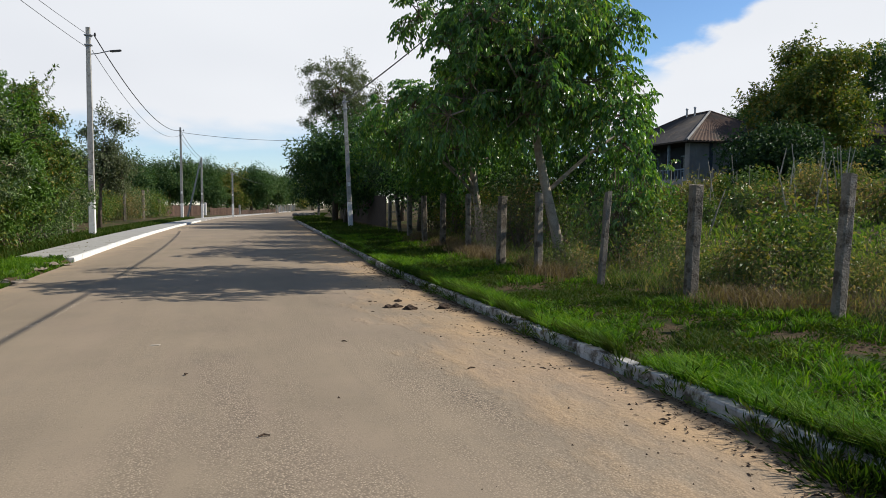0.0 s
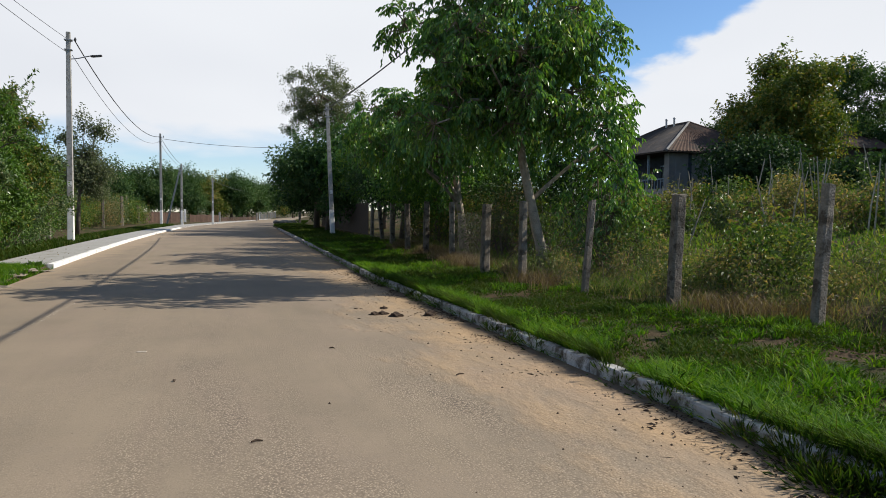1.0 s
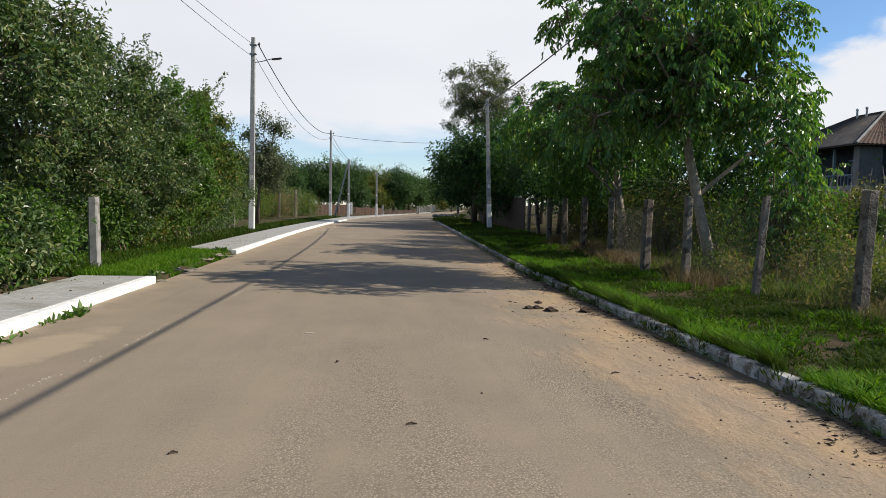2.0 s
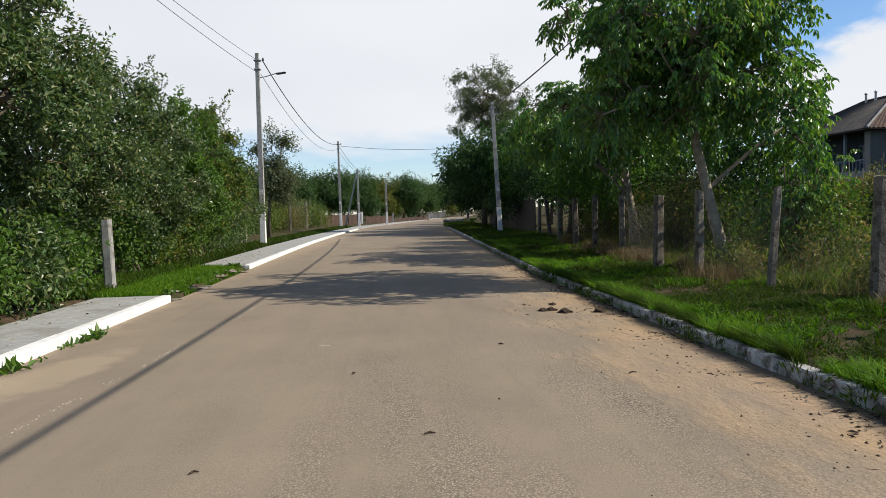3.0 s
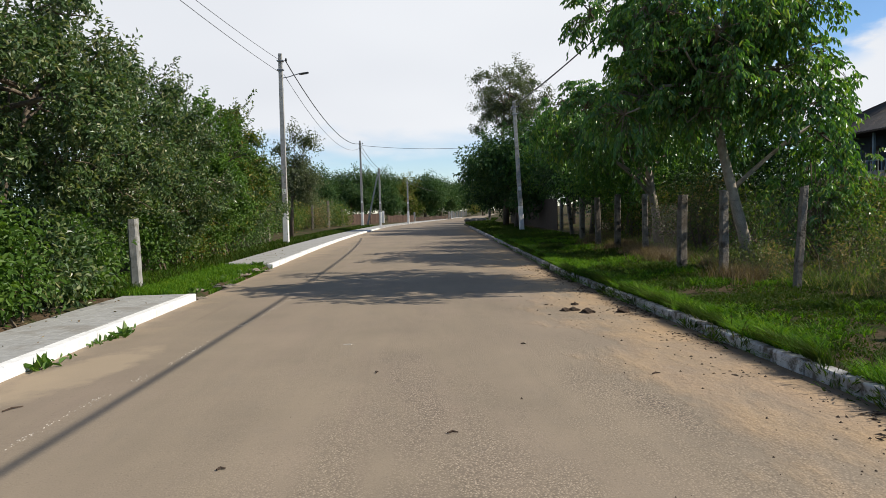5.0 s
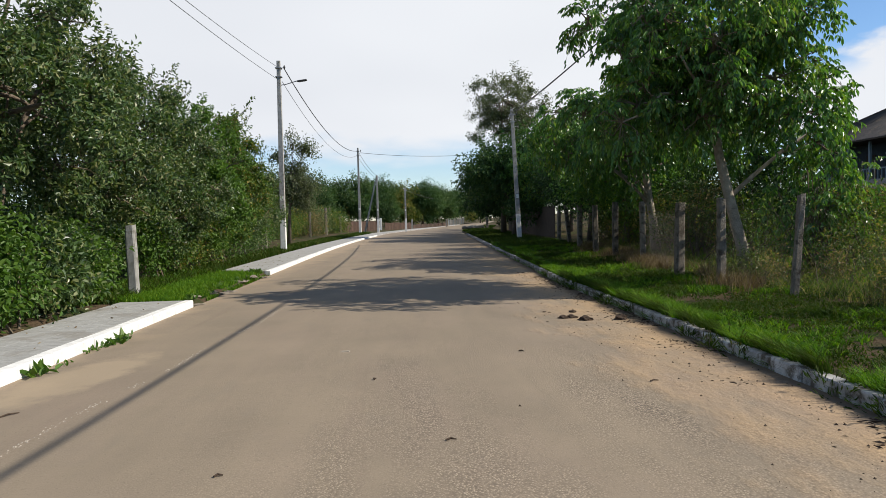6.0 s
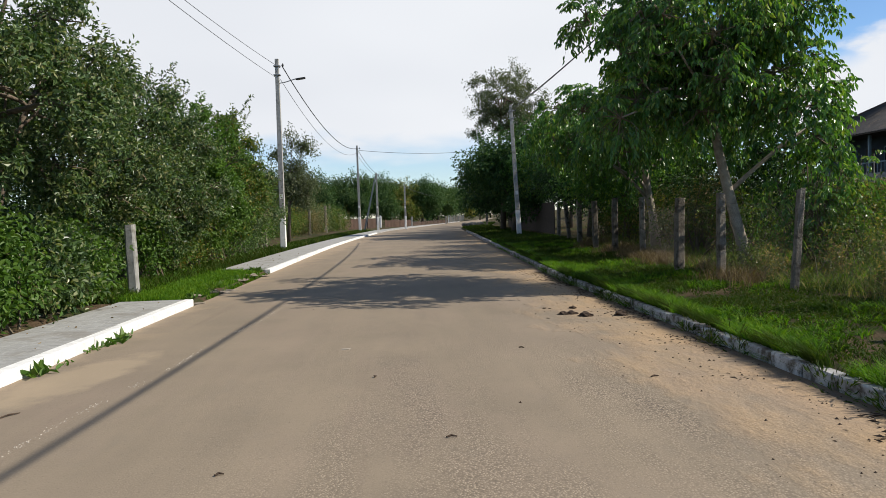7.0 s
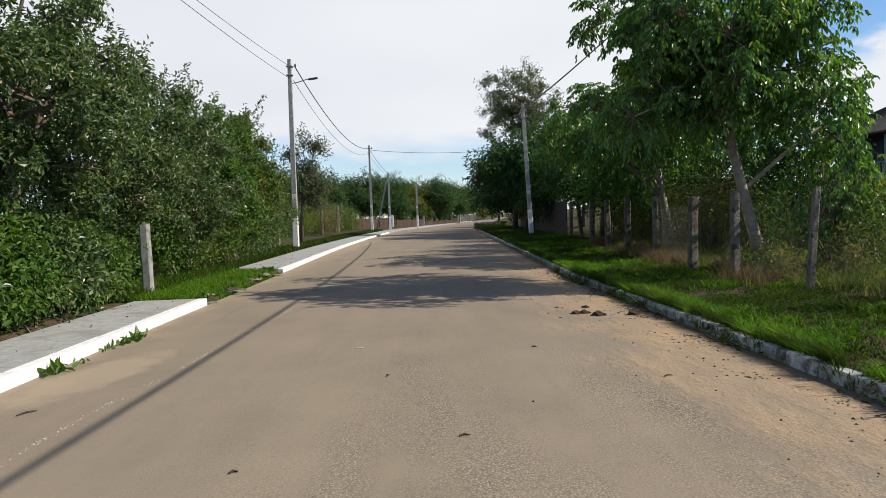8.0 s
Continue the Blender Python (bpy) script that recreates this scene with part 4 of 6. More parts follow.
# ======== poles and lines ========
def pole(at, h, lean=0.0, band=1.45, lamp=None, strut=False, label=""):
    """A square tapering concrete pole with a limewashed foot; lamp: the way that its arm points."""
    t = thing("utility_pole", at, label or "tall tapered concrete utility pole with whitewashed foot", "utility pole", "poles along the road")
    t.rotation_euler = (0, radians(lean), 0)
    bm = bmesh.new()
    w0, w1 = 0.155, 0.10
    wb = w0 + (w1 - w0) * band / h
    tube(bm, [(0, 0, band), (0, 0, h * 0.5), (0, 0, h)], [wb * 1.15, (w0 + w1) / 2 * 1.15, w1 * 1.15], 4)
    bmesh.ops.bevel(bm, geom=[e for e in bm.edges if abs(e.verts[0].co.z - e.verts[1].co.z) > 1], offset=0.02, segments=1, affect="EDGES")
    part("shaft", bm, M_CONC, t)
    bm = bmesh.new()
    tube(bm, [(0, 0, -0.3), (0, 0, band)], [w0 * 1.2, wb * 1.19], 4)
    bmesh.ops.bevel(bm, geom=[e for e in bm.edges if abs(e.verts[0].co.z - e.verts[1].co.z) > 1], offset=0.02, segments=1, affect="EDGES")
    part("painted_foot", bm, M_WHITE, t, "whitewashed foot of the pole")
    for z in (h - 0.35, h - 0.75):
        bm = bmesh.new()
        box(bm, 0.30, 0.26, 0.05, Matrix.Translation((0, 0, z)), 0.01)
        part("clamp_band", bm, M_METAL, t)
    bm = bmesh.new()
    tube(bm, [(0.1, 0, h - 0.32), (0.24, 0, h - 0.30), (0.26, 0, h - 0.22)], 0.015, 6)
    part("cable_hook", bm, M_METAL, t)
    bm = bmesh.new()
    tube(bm, [(0.26, 0, h - 0.36), (0.26, 0, h - 0.28), (0.26, 0, h - 0.2)], [0.03, 0.05, 0.025], 8)
    part("insulator", bm, M_DARK, t)
    bm = bmesh.new()
    box(bm, 0.16, 0.01, 0.22, Matrix.Translation((0, -wb * 0.98, 2.35)))
    part("number_plate", bm, M_WHITE, t, "small pale plate on the pole")
    if lamp:
        bm = bmesh.new()
        L = lamp
        tube(bm, [(0.05, 0, h - 1.10), (0.35, 0, h - 1.05), (L * 0.75, 0, h - 0.95), (L, 0, h - 0.89)], 0.022, 8)
        part("lamp_arm", bm, M_METAL, t)
        bm = bmesh.new()
        box(bm, 0.46, 0.17, 0.07, Matrix.Translation((L + 0.15, 0, h - 0.93)) @ pose(0, 0, 0, 0, -8, 0), 0.025)
        hd = part("lamp_head", bm, M_DARK, t, "flat dark street lamp head")
        bm = bmesh.new()
        box(bm, 0.30, 0.12, 0.012, Matrix.Translation((L + 0.15, 0, h - 0.942)) @ pose(0, 0, 0, 0, -8, 0))
        part("lamp_glass", bm, M_CONC, hd)
    if strut:
        bm = bmesh.new()
        tube(bm, [(-1.5, 0.2, -0.2), (-0.12, 0.02, h - 0.5)], [0.13, 0.10], 4)
        part("strut", bm, M_CONC, t, "leaning concrete strut")
    return t


def cable(a, b, sag, r=0.012, label="thin dark overhead cable between poles", n=18):
    a, b = Vector(a), Vector(b)
    bm = bmesh.new()
    pts = []
    for i in range(n + 1):
        s = i / n
        pts.append(a.lerp(b, s) - Vector((0, 0, sag * 4 * s * (1 - s))))
    tube(bm, pts, r, 5)
    ob = part("overhead_cable", bm, M_DARK, None)
    tagged(ob, label, "cable", "overhead cables")


def build_poles():
    pole((-5.58, 33.1, gz(-5.58, 33.1)), 8.72, 0.3, lamp=0.9, label="tall concrete utility pole with a street lamp on a short arm")
    pole((-4.33, 70.3, gz(-4.33, 70.3)), 8.45, 0.0)
    pole((-2.79, 77.0, gz(-2.79, 77)), 6.2, 0.0, strut=True, label="concrete utility pole propped by a leaning strut")
    pole((0.23, 84.8, 0.1), 5.1)
    pole((9.25, 145.8, 0.1), 5.6)
    pole((6.6, 40.4, gz(6.6, 40.4)), 7.42, -2.4, label="leaning concrete utility pole with whitewashed foot beside the verge")
    pole((-7.4, -16.0, gz(-7.4, -16)), 8.8, 0.0, lamp=1.05, label="tall concrete utility pole with a street lamp on a short arm")
    pole((6.0, -16.0, gz(6.0, -16)), 8.0, 0.0)
    p1, p2, p3, p4 = (-5.5, 33.1, 8.55), (-4.35, 70.3, 8.3), (-2.8, 77.0, 6.2), (0.2, 84.8, 5.0)
    b1 = (-7.25, -16.0, 8.5)
    cable((b1[0] - 0.55, b1[1], b1[2] + 0.2), (p1[0] + 0.1, p1[1], p1[2] - 0.12), 0.92, 0.0095, "thick dark twisted overhead cable between poles")
    cable((b1[0] - 0.1, b1[1], b1[2] - 0.3), (p1[0] - 0.1, p1[1], p1[2] - 0.55), 0.75, 0.010)
    cable((p1[0] + 0.2, p1[1], p1[2] - 0.05), (p2[0] + 0.05, p2[1], p2[2]), 1.15, 0.024, "thick dark twisted overhead cable between poles")
    cable((p1[0] + 0.1, p1[1], p1[2] - 0.65), (p2[0] - 0.1, p2[1], p2[2] - 0.5), 1.25, 0.012)
    cable(p2, p3, 0.25, 0.018)
    cable((p2[0], p2[1], p2[2] - 0.6), (p3[0], p3[1], p3[2] - 0.3), 0.25, 0.014)
    cable(p3, p4, 0.25, 0.014)
    cable((p3[0], p3[1], p3[2] - 0.4), (-19.0, 60.0, 4.6), 0.3, 0.014)
    cable((p2[0] + 0.2, p2[1], p2[2] - 0.2), (9.3, 64.0, 7.3), 0.35, 0.018)
    cable(p4, (9.25, 145.8, 5.4), 0.5, 0.02)
    q = (6.3, 40.4, 7.35)
    cable((6.15, -16.0, 7.9), q, 0.75, 0.02, "thick dark twisted overhead cable between poles")
    cable((5.75, -16.0, 7.55), (q[0] - 0.4, q[1], q[2] - 0.35), 0.75, 0.012)


# ======== fence on the right, old posts on the left ========
def fence_post_mesh(seed, h, w):
    rng = random.Random(seed)
    bm = bmesh.new()
    n = 7
    rings = []
    for i in range(n):
        z = -0.2 + (h + 0.2) * i / (n - 1)
        ww = w * (1 - 0.08 * i / (n - 1))
        ring = []
        for sx, sy in ((-1, -0.7), (-0.7, -1), (0.7, -1), (1, -0.7), (1, 0.7), (0.7, 1), (-0.7, 1), (-1, 0.7)):
            ring.append(bm.verts.new((sx * ww / 2 + rng.uniform(-1, 1) * 0.006, sy * ww / 2 + rng.uniform(-1, 1) * 0.006, z + (rng.uniform(-0.02, 0.02) if i == n - 1 else 0))))
        rings.append(ring)
    for a, b in zip(rings, rings[1:]):
        for k in range(8):
            bm.faces.new((a[k], a[(k + 1) % 8], b[(k + 1) % 8], b[k]))
    bm.faces.new(rings[-1])
    return bm


FENCE = [(6.9, 3.2, 1.6, 0.0, 0.13), (6.44, 6.2, 1.62, 3.5, 0.125), (5.82, 7.95, 1.55, 2.0, 0.155), (5.68, 10.05, 1.5, 4.5, 0.10), (5.52, 12.1, 1.52, 0.5, 0.135), (5.5, 13.95, 1.48, 1.5, 0.17),
         (5.94, 17.4, 1.55, 0.0, 0.14), (6.05, 20.1, 1.6, 0.8, 0.17), (6.45, 23.6, 1.6, -1.0, 0.18), (7.03, 28.1, 1.68, 0.0, 0.2), (7.35, 31.2, 1.75, -6.0, 0.16), (7.7, 35.0, 1.7, 1.0, 0.16)]


def build_fence():
    t = thing("wire_fence", (5.8, 10.0, gz(5.8, 10)), "old garden fence of rough concrete posts and sagging wire netting", "fence")
    o = Vector(t.location)
    tops = []
    for i, (x, y, h, lean, w) in enumerate(FENCE):
        g = gz(x, y)
        ob = part("fence_post", fence_post_mesh(i, h, w), M_POST, t, "slim leaning wooden-grey post" if w <= 0.10 else "")
        ob.matrix_basis = Matrix.Translation(Vector((x, y, g)) - o) @ pose(0, 0, 0, 0, lean, (i * 37) % 17 - 8)
        tops.append((Vector((x, y, g)), Vector((x + math.sin(radians(lean)) * h, y, g + h))))
    far = part("fence_post", fence_post_mesh(77, 2.35, 0.26), M_POST, t, "thick pale gate post")
    far.matrix_basis = Matrix.Translation(Vector((9.15, 77.7, gz(9.15, 77.7))) - o)
    rods = []
    for (b0, t0), (b1, t1) in zip(tops, tops[1:]):
        L = (b1 - b0).length
        for s in (0.12, 0.5, 0.9):
            for k in range(4):
                u0, u1 = k / 4, (k + 1) / 4
                a = b0.lerp(t0, s).lerp(b1.lerp(t1, s), u0) - Vector((0, 0, 0.06 * math.sin(math.pi * u0)))
                c = b0.lerp(t0, s).lerp(b1.lerp(t1, s), u1) - Vector((0, 0, 0.06 * math.sin(math.pi * u1)))
                rods.append((*(a - o), *(c - o), 0.0022, 0.0022))
        # netting: two sets of slanting wires
        if b0.y < 15:
            step_ = 0.075
            hgt = 1.3
            n = int(L / step_)
            for k in range(-int(hgt / step_), n):
                for sgn in (1, -1):
                    s0, s1 = max(0, -k), min(int(hgt / step_), n - k)
                    if s1 <= s0:
                        continue
                    u0, u1 = (k + s0) / n, (k + s1) / n
                    z0, z1 = s0 * step_, s1 * step_
                    if sgn < 0:
                        z0, z1 = hgt - z0, hgt - z1
                    a, c = b0.lerp(b1, u0) + Vector((0.03, 0, z0)), b0.lerp(b1, u1) + Vector((0.03, 0, z1))
                    rods.append((*(a - o), *(c - o), 0.0008, 0.0008))
    v, f = tubes_np(rods)
    net = obj("wire_netting", mesh_np("wire_netting", v, f), M_WIRE, t, "rusty grey wire netting")
    tagged(net, kind="stuff")


def build_left_posts():
    t = thing("old_fence_posts", (-5.9, 15.2, gz(-5.9, 15.2)), "row of old concrete fence posts standing in the hedge", "fence")
    o = Vector(t.location)
    for i, (x, y, h, w, ln) in enumerate([(-5.22, 13.9, 1.36, 0.18, -1), (-6.5, 33.5, 1.6, 0.2, 0), (-7.55, 57.5, 2.6, 0.2, 0), (-7.2, 66.0, 2.5, 0.24, 0), (-8.9, 87, 2.7, 0.25, -2), (-6.6, 74, 1.8, 0.25, -2)]):
        ob = part("fence_post", fence_post_mesh(40 + i, h, w), M_CONC if i == 0 else M_POST, t)
        ob.matrix_basis = Matrix.Translation(Vector((x, y, gz(x, y))) - o) @ pose(0, 0, 0, 0, ln, i * 5)


# ======== farmhouse and shed ========
def roof_plane(bm, a, b, c, d, rib=0.30, amp=0.055):
    """A corrugated sheet over the quad a b (eave) c d (ridge); ribs run up the slope."""
    a, b, c, d = map(Vector, (a, b, c, d))
    n = max(2, int((b - a).length / rib * 2))
    nor = (b - a).cross(d - a).normalized()
    prev = None
    for i in range(n + 1):
        s = i / n
        off = nor * (amp if i % 2 else 0)
        lo, hi = bm.verts.new(a.lerp(b, s) + off), bm.verts.new(d.lerp(c, s) + off)
        if prev:
            bm.faces.new((prev[0], lo, hi, prev[1]))
        prev = (lo, hi)


def build_house():
    x0, y0, w, d = 30.3, 42.2, 8.6, 10.0
    zb, ze, zr = 3.0, 5.85, 8.45
    t = thing("farmhouse", (x0, y0, zb), "old single-storey farmhouse with grey plaster walls and hipped roof", "house")
    o = Vector((x0, y0, zb))
    wall_h = ze - zb

    def put(name, sx, sy, sz, at_, m, parent=t, label="", bev=0.01):
        bm = bmesh.new()
        box(bm, sx, sy, sz, Matrix.Translation(at_), bev)
        return part(name, bm, m, parent, label)
    put("plinth", w + 0.1, d + 0.1, 1.6, (w / 2, d / 2, -1.3), M_CONC)
    # walls: the side that faces the road stands back behind a veranda
    put("wall", 0.3, d, wall_h, (1.75, d / 2, 0.0), M_VERANDA, label="blue painted wall behind the veranda, coloured darker for the veranda's shade")
    put("wall", w - 1.9, 0.3, wall_h, (1.9 + (w - 1.9) / 2, 0.15, 0), M_PLASTER)
    put("wall", 1.33, 0.3, wall_h, (1.235, 0.152, 0), M_PLASTER)
    put("wall", 0.3, d - 0.6, wall_h, (w - 0.15, d / 2, 0), M_PLASTER)
    put("wall", w - 1.9, 0.3, wall_h, (1.9 + (w - 1.9) / 2, d - 0.15, 0), M_PLASTER)
    put("corner_pier", 0.55, 0.55, wall_h, (0.3, 0.28, 0), M_PLASTER, label="pale plastered corner pier")
    for i in range(4):
        put("veranda_post", 0.16, 0.16, wall_h, (0.14, 2.6 + i * 2.3, 0), M_BLUE, label="faded blue wooden veranda post")
    put("veranda_rail", 0.08, d - 0.6, 0.09, (0.14, d / 2 + 0.3, 0.95), M_BLUE)
    for i in range(26):
        put("baluster", 0.05, 0.05, 0.85, (0.14, 0.75 + i * 0.36, 0.1), M_BLUE, bev=0.0)
    for i in range(2):
        wdw = put("window", 0.10, 1.1, 1.2, (1.58, 2.6 + i * 4.0, 0.9), M_BLUE)
        put("pane", 0.02, 0.44, 1.0, (1.52, 2.33 + i * 4.0, 1.0), M_GLASS, wdw, bev=0)
        put("pane", 0.02, 0.44, 1.0, (1.52, 2.87 + i * 4.0, 1.0), M_GLASS, wdw, bev=0)
    put("door", 0.1, 0.9, 2.0, (1.58, 4.6, 0.02), M_DOOR)
    for i in range(2):
        wdw = put("window", 1.1, 0.10, 1.2, (3.8 + i * 2.8, -0.02, 0.9), M_BLUE)
        put("pane", 0.44, 0.02, 1.0, (3.53 + i * 2.8, -0.08, 1.0), M_GLASS, wdw, bev=0)
        put("pane", 0.44, 0.02, 1.0, (4.07 + i * 2.8, -0.08, 1.0), M_GLASS, wdw, bev=0)
    e = 0.7
    A, B, C, D = (-e, -e, ze - zb), (w + e, -e, ze - zb), (w + e, d + e, ze - zb), (-e, d + e, ze - zb)
    R1, R2 = (w / 2, 3.6, zr - zb), (w / 2, d - 3.4, zr - zb)
    for nm, pts, m in (("roof_slope", (D, A, R1, R2), M_SLATE), ("roof_slope", (B, C, R2, R1), M_TILE), ("roof_hip", (A, B, R1, R1), M_TILE), ("roof_hip", (C, D, R2, R2), M_SLATE)):
        bm = bmesh.new()
        roof_plane(bm, *pts)
        bmesh.ops.remove_doubles(bm, verts=bm.verts, dist=0.0005)
        ob = part(nm, bm, m, t)
        so = ob.modifiers.new("thickness", "SOLIDIFY")
        so.thickness = 0.04
    for a, b in ((A, R1), (B, R1), (R1, R2), (D, R2), (C, R2)):
        bm = bmesh.new()
        tube(bm, [Vector(a) + Vector((0, 0, 0.04)), Vector(b) + Vector((0, 0, 0.04))], 0.09, 6)
        part("ridge_cap", bm, M_PLASTER if b == R1 and a == A else M_TILE, t)
    put("soffit", w + 2 * e, d + 2 * e, 0.06, (w / 2, d / 2, ze - zb - 0.08), M_DOOR, bev=0)
    for px, py in ((w / 2 - 0.3, 5.0), (w / 2 - 0.3, 6.0)):
        bm = bmesh.new()
        tube(bm, [(px, py, zr - zb - 0.4), (px, py, zr - zb + 0.45)], 0.075, 10)
        ch = part("chimney_pipe", bm, M_METAL, t, "slim grey metal chimney pipe")
        bm = bmesh.new()
        tube(bm, [(px, py, zr - zb + 0.45), (px, py, zr - zb + 0.5), (px, py, zr - zb + 0.58)], [0.11, 0.11, 0.03], 10)
        part("pipe_cap", bm, M_METAL, ch)

    # low shed beyond the garden
    sx, sy = 45.2, 43.5
    zb = 4.35
    t2 = thing("garden_shed", (sx, sy, zb), "low garden shed with dark plaster walls and brown corrugated roof", "shed")
    put("wall", 6.2, 0.25, 2.5, (3.1, 0, 0), M_DOOR, t2)
    put("wall", 0.25, 4.0, 2.5, (0.12, 2.1, 0), M_PLASTER, t2)
    put("wall", 0.25, 4.0, 2.5, (6.1, 2.1, 0), M_PLASTER, t2)
    put("wall", 6.2, 0.25, 2.5, (3.1, 4.2, 0), M_PLASTER, t2)
    put("door", 0.9, 0.08, 1.9, (2.2, -0.17, 0.0), M_FENCEW, t2)
    wdw = put("window", 0.9, 0.08, 0.8, (4.4, -0.17, 1.0), M_BLUE, t2)
    put("pane", 0.7, 0.02, 0.6, (4.4, -0.22, 1.1), M_GLASS, wdw, bev=0)
    for pts in (((-0.5, -0.6, 2.45), (6.7, -0.6, 2.45), (6.7, 2.1, 4.0), (-0.5, 2.1, 4.0)), ((6.7, 4.8, 2.45), (-0.5, 4.8, 2.45), (-0.5, 2.1, 4.0), (6.7, 2.1, 4.0))):
        bm = bmesh.new()
        roof_plane(bm, *pts)
        ob = part("roof_slope", bm, M_TILE, t2)
        ob.modifiers.new("thickness", "SOLIDIFY").thickness = 0.04
    put("ground_sill", 6.4, 4.4, 1.7, (3.1, 2.1, -1.7), M_DOOR, t2)


def build_far_fences():
    # brown board fence and pale gate posts at the far left; low wall and pickets further on
    t = thing("board_fence", (-6.2, 80.0, 0.2), "weathered brown wooden board fence beside the far pavement", "fence")
    o = Vector(t.location)
    rng = random.Random(3)

    def line(a, b, h, wdt, m, name, gap=0.02):
        a, b = Vector(a), Vector(b)
        n = int((b - a).length / (wdt + gap))
        yaw = math.atan2(b.y - a.y, b.x - a.x)
        for i in range(n):
            p = a.lerp(b, (i + 0.5) / n)
            bm = bmesh.new()
            box(bm, wdt, 0.03, h * rng.uniform(0.94, 1.04), Matrix.Translation(Vector((p.x, p.y, gz(p.x, p.y))) - o) @ pose(0, 0, 0, 0, 0, math.degrees(yaw)))
            part(name, bm, m, t)
    line((-6.8, 79, 0), (-3.4, 88, 0), 1.15, 0.22, M_FENCEW, "board")
    line((-2.4, 90.5, 0), (1.0, 98, 0), 0.9, 0.2, M_FENCEW, "board")
    line((1.2, 99, 0), (8.0, 128, 0), 0.7, 0.45, M_FENCEW, "board", 0.25)
    for x, y, h in ((-2.9, 89.3, 1.9), (1.1, 98.4, 1.8), (7.3, 122, 1.7), (8.6, 133, 1.7)):
        bm = bmesh.new()
        box(bm, 0.26, 0.26, h * 0.8, Matrix.Translation(Vector((x, y, gz(x, y))) - o), 0.03)
        part("gate_post", bm, M_WHITE if y < 90 else M_CONC, t, "plastered gate post")
    t2 = thing("picket_fence", (10.5, 150, 0.1), "pale blue and white picket fence at the far bend", "fence")
    for i in range(46):
        bm = bmesh.new()
        box(bm, 0.16, 0.04, 1.3, Matrix.Translation((-1.6 + i * 0.12, -12 + i * 0.7, 0)))
        part("picket", bm, M_STAKE if i % 9 else M_BLUE, t2)
    # dark gate and wall on the right, board colour deepened for the trees' shade
    t3 = thing("dark_fence", (8.0, 45.0, gz(8, 45)), "brown board fence under the trees, coloured dark for their deep shade", "fence")
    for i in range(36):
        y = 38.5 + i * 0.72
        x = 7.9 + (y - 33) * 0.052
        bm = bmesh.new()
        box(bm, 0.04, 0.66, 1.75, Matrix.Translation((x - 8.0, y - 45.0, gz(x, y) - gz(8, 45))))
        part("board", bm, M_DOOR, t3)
    t4 = thing("rubble_heap", (7.9, 81.0, 0.15), "low heap of pale stones at the roadside", "stones")
    for i in range(16):
        bm = bmesh.new()
        bmesh.ops.create_icosphere(bm, subdivisions=2, radius=rng.uniform(0.18, 0.45), matrix=Matrix.Translation((rng.gauss(0, 0.8), rng.gauss(0, 1.6), 0.15)) @ Matrix.Diagonal((1, 1.2, 0.7, 1)))
        for v in bm.verts:
            v.co *= 1 + 0.12 * noise.noise(v.co * 4)
        part("stone", bm, M_STONE, t4)


# ======== grass, weeds, clutter ========
def blades(rng, x, y, h, w, lean=0.35, ld=None):
    """Bent grass blades: arrays of places, heights and, where given, ways of leaning. Gives verts and triangles."""
    n = len(x)
    z = np.array([gz(a, b) for a, b in zip(x, y)]) - 0.01
    an = rng.random(n) * 2 * math.pi
    if ld is None:
        ld = rng.random(n) * 2 * math.pi
    side = np.stack([np.cos(an), np.sin(an), np.zeros(n)], 1) * w[:, None] * 0.5
    bend = np.stack([np.cos(ld), np.sin(ld), np.zeros(n)], 1) * (h * lean * (0.4 + rng.random(n)))[:, None]
    p = np.stack([x, y, z], 1)
    up = np.array([[0, 0, 1.0]]) * h[:, None]
    v = np.stack([p - side, p + side, p + up * 0.6 + bend * 0.35 + side * 0.8, p + up * 0.6 + bend * 0.35 - side * 0.8, p + up * 0.92 + bend], 1).reshape(-1, 3)
    o = np.arange(n)[:, None] * 5
    f = np.concatenate([o + np.array([t_]) for t_ in ([0, 1, 2], [0, 2, 3], [3, 2, 4])])
    return v, f


def patchy(x, y, s, seed):
    return np.array([noise.noise(Vector((a * s + seed, b * s, seed * 0.7))) for a, b in zip(x, y)])


def tufts(rng, x, y, h, per, spread, bias=0.0):
    """Spreads blades round tuft centres; gives places, heights and ways of leaning (outwards, drawn to -x by bias)."""
    n = len(x) * per
    an, r = rng.random(n) * 2 * math.pi, np.sqrt(rng.random(n))
    sp = np.repeat(spread * (0.6 + 0.8 * rng.random(len(x))), per)
    xx, yy = np.repeat(x, per) + np.cos(an) * r * sp, np.repeat(y, per) + np.sin(an) * r * sp
    hh = np.repeat(h, per) * (0.55 + 0.5 * rng.random(n)) * (1.1 - 0.35 * r)
    ld = np.arctan2(np.sin(an) + rng.normal(size=n) * 0.3, np.cos(an) - bias + rng.normal(size=n) * 0.3)
    return xx, yy, hh, ld


def stuff(name, me, m, label, category):
    ob = obj(name, me, m)
    return tagged(ob, label, category, kind="stuff")


def edge_r(y):
    return np.array([xr(v) for v in y])


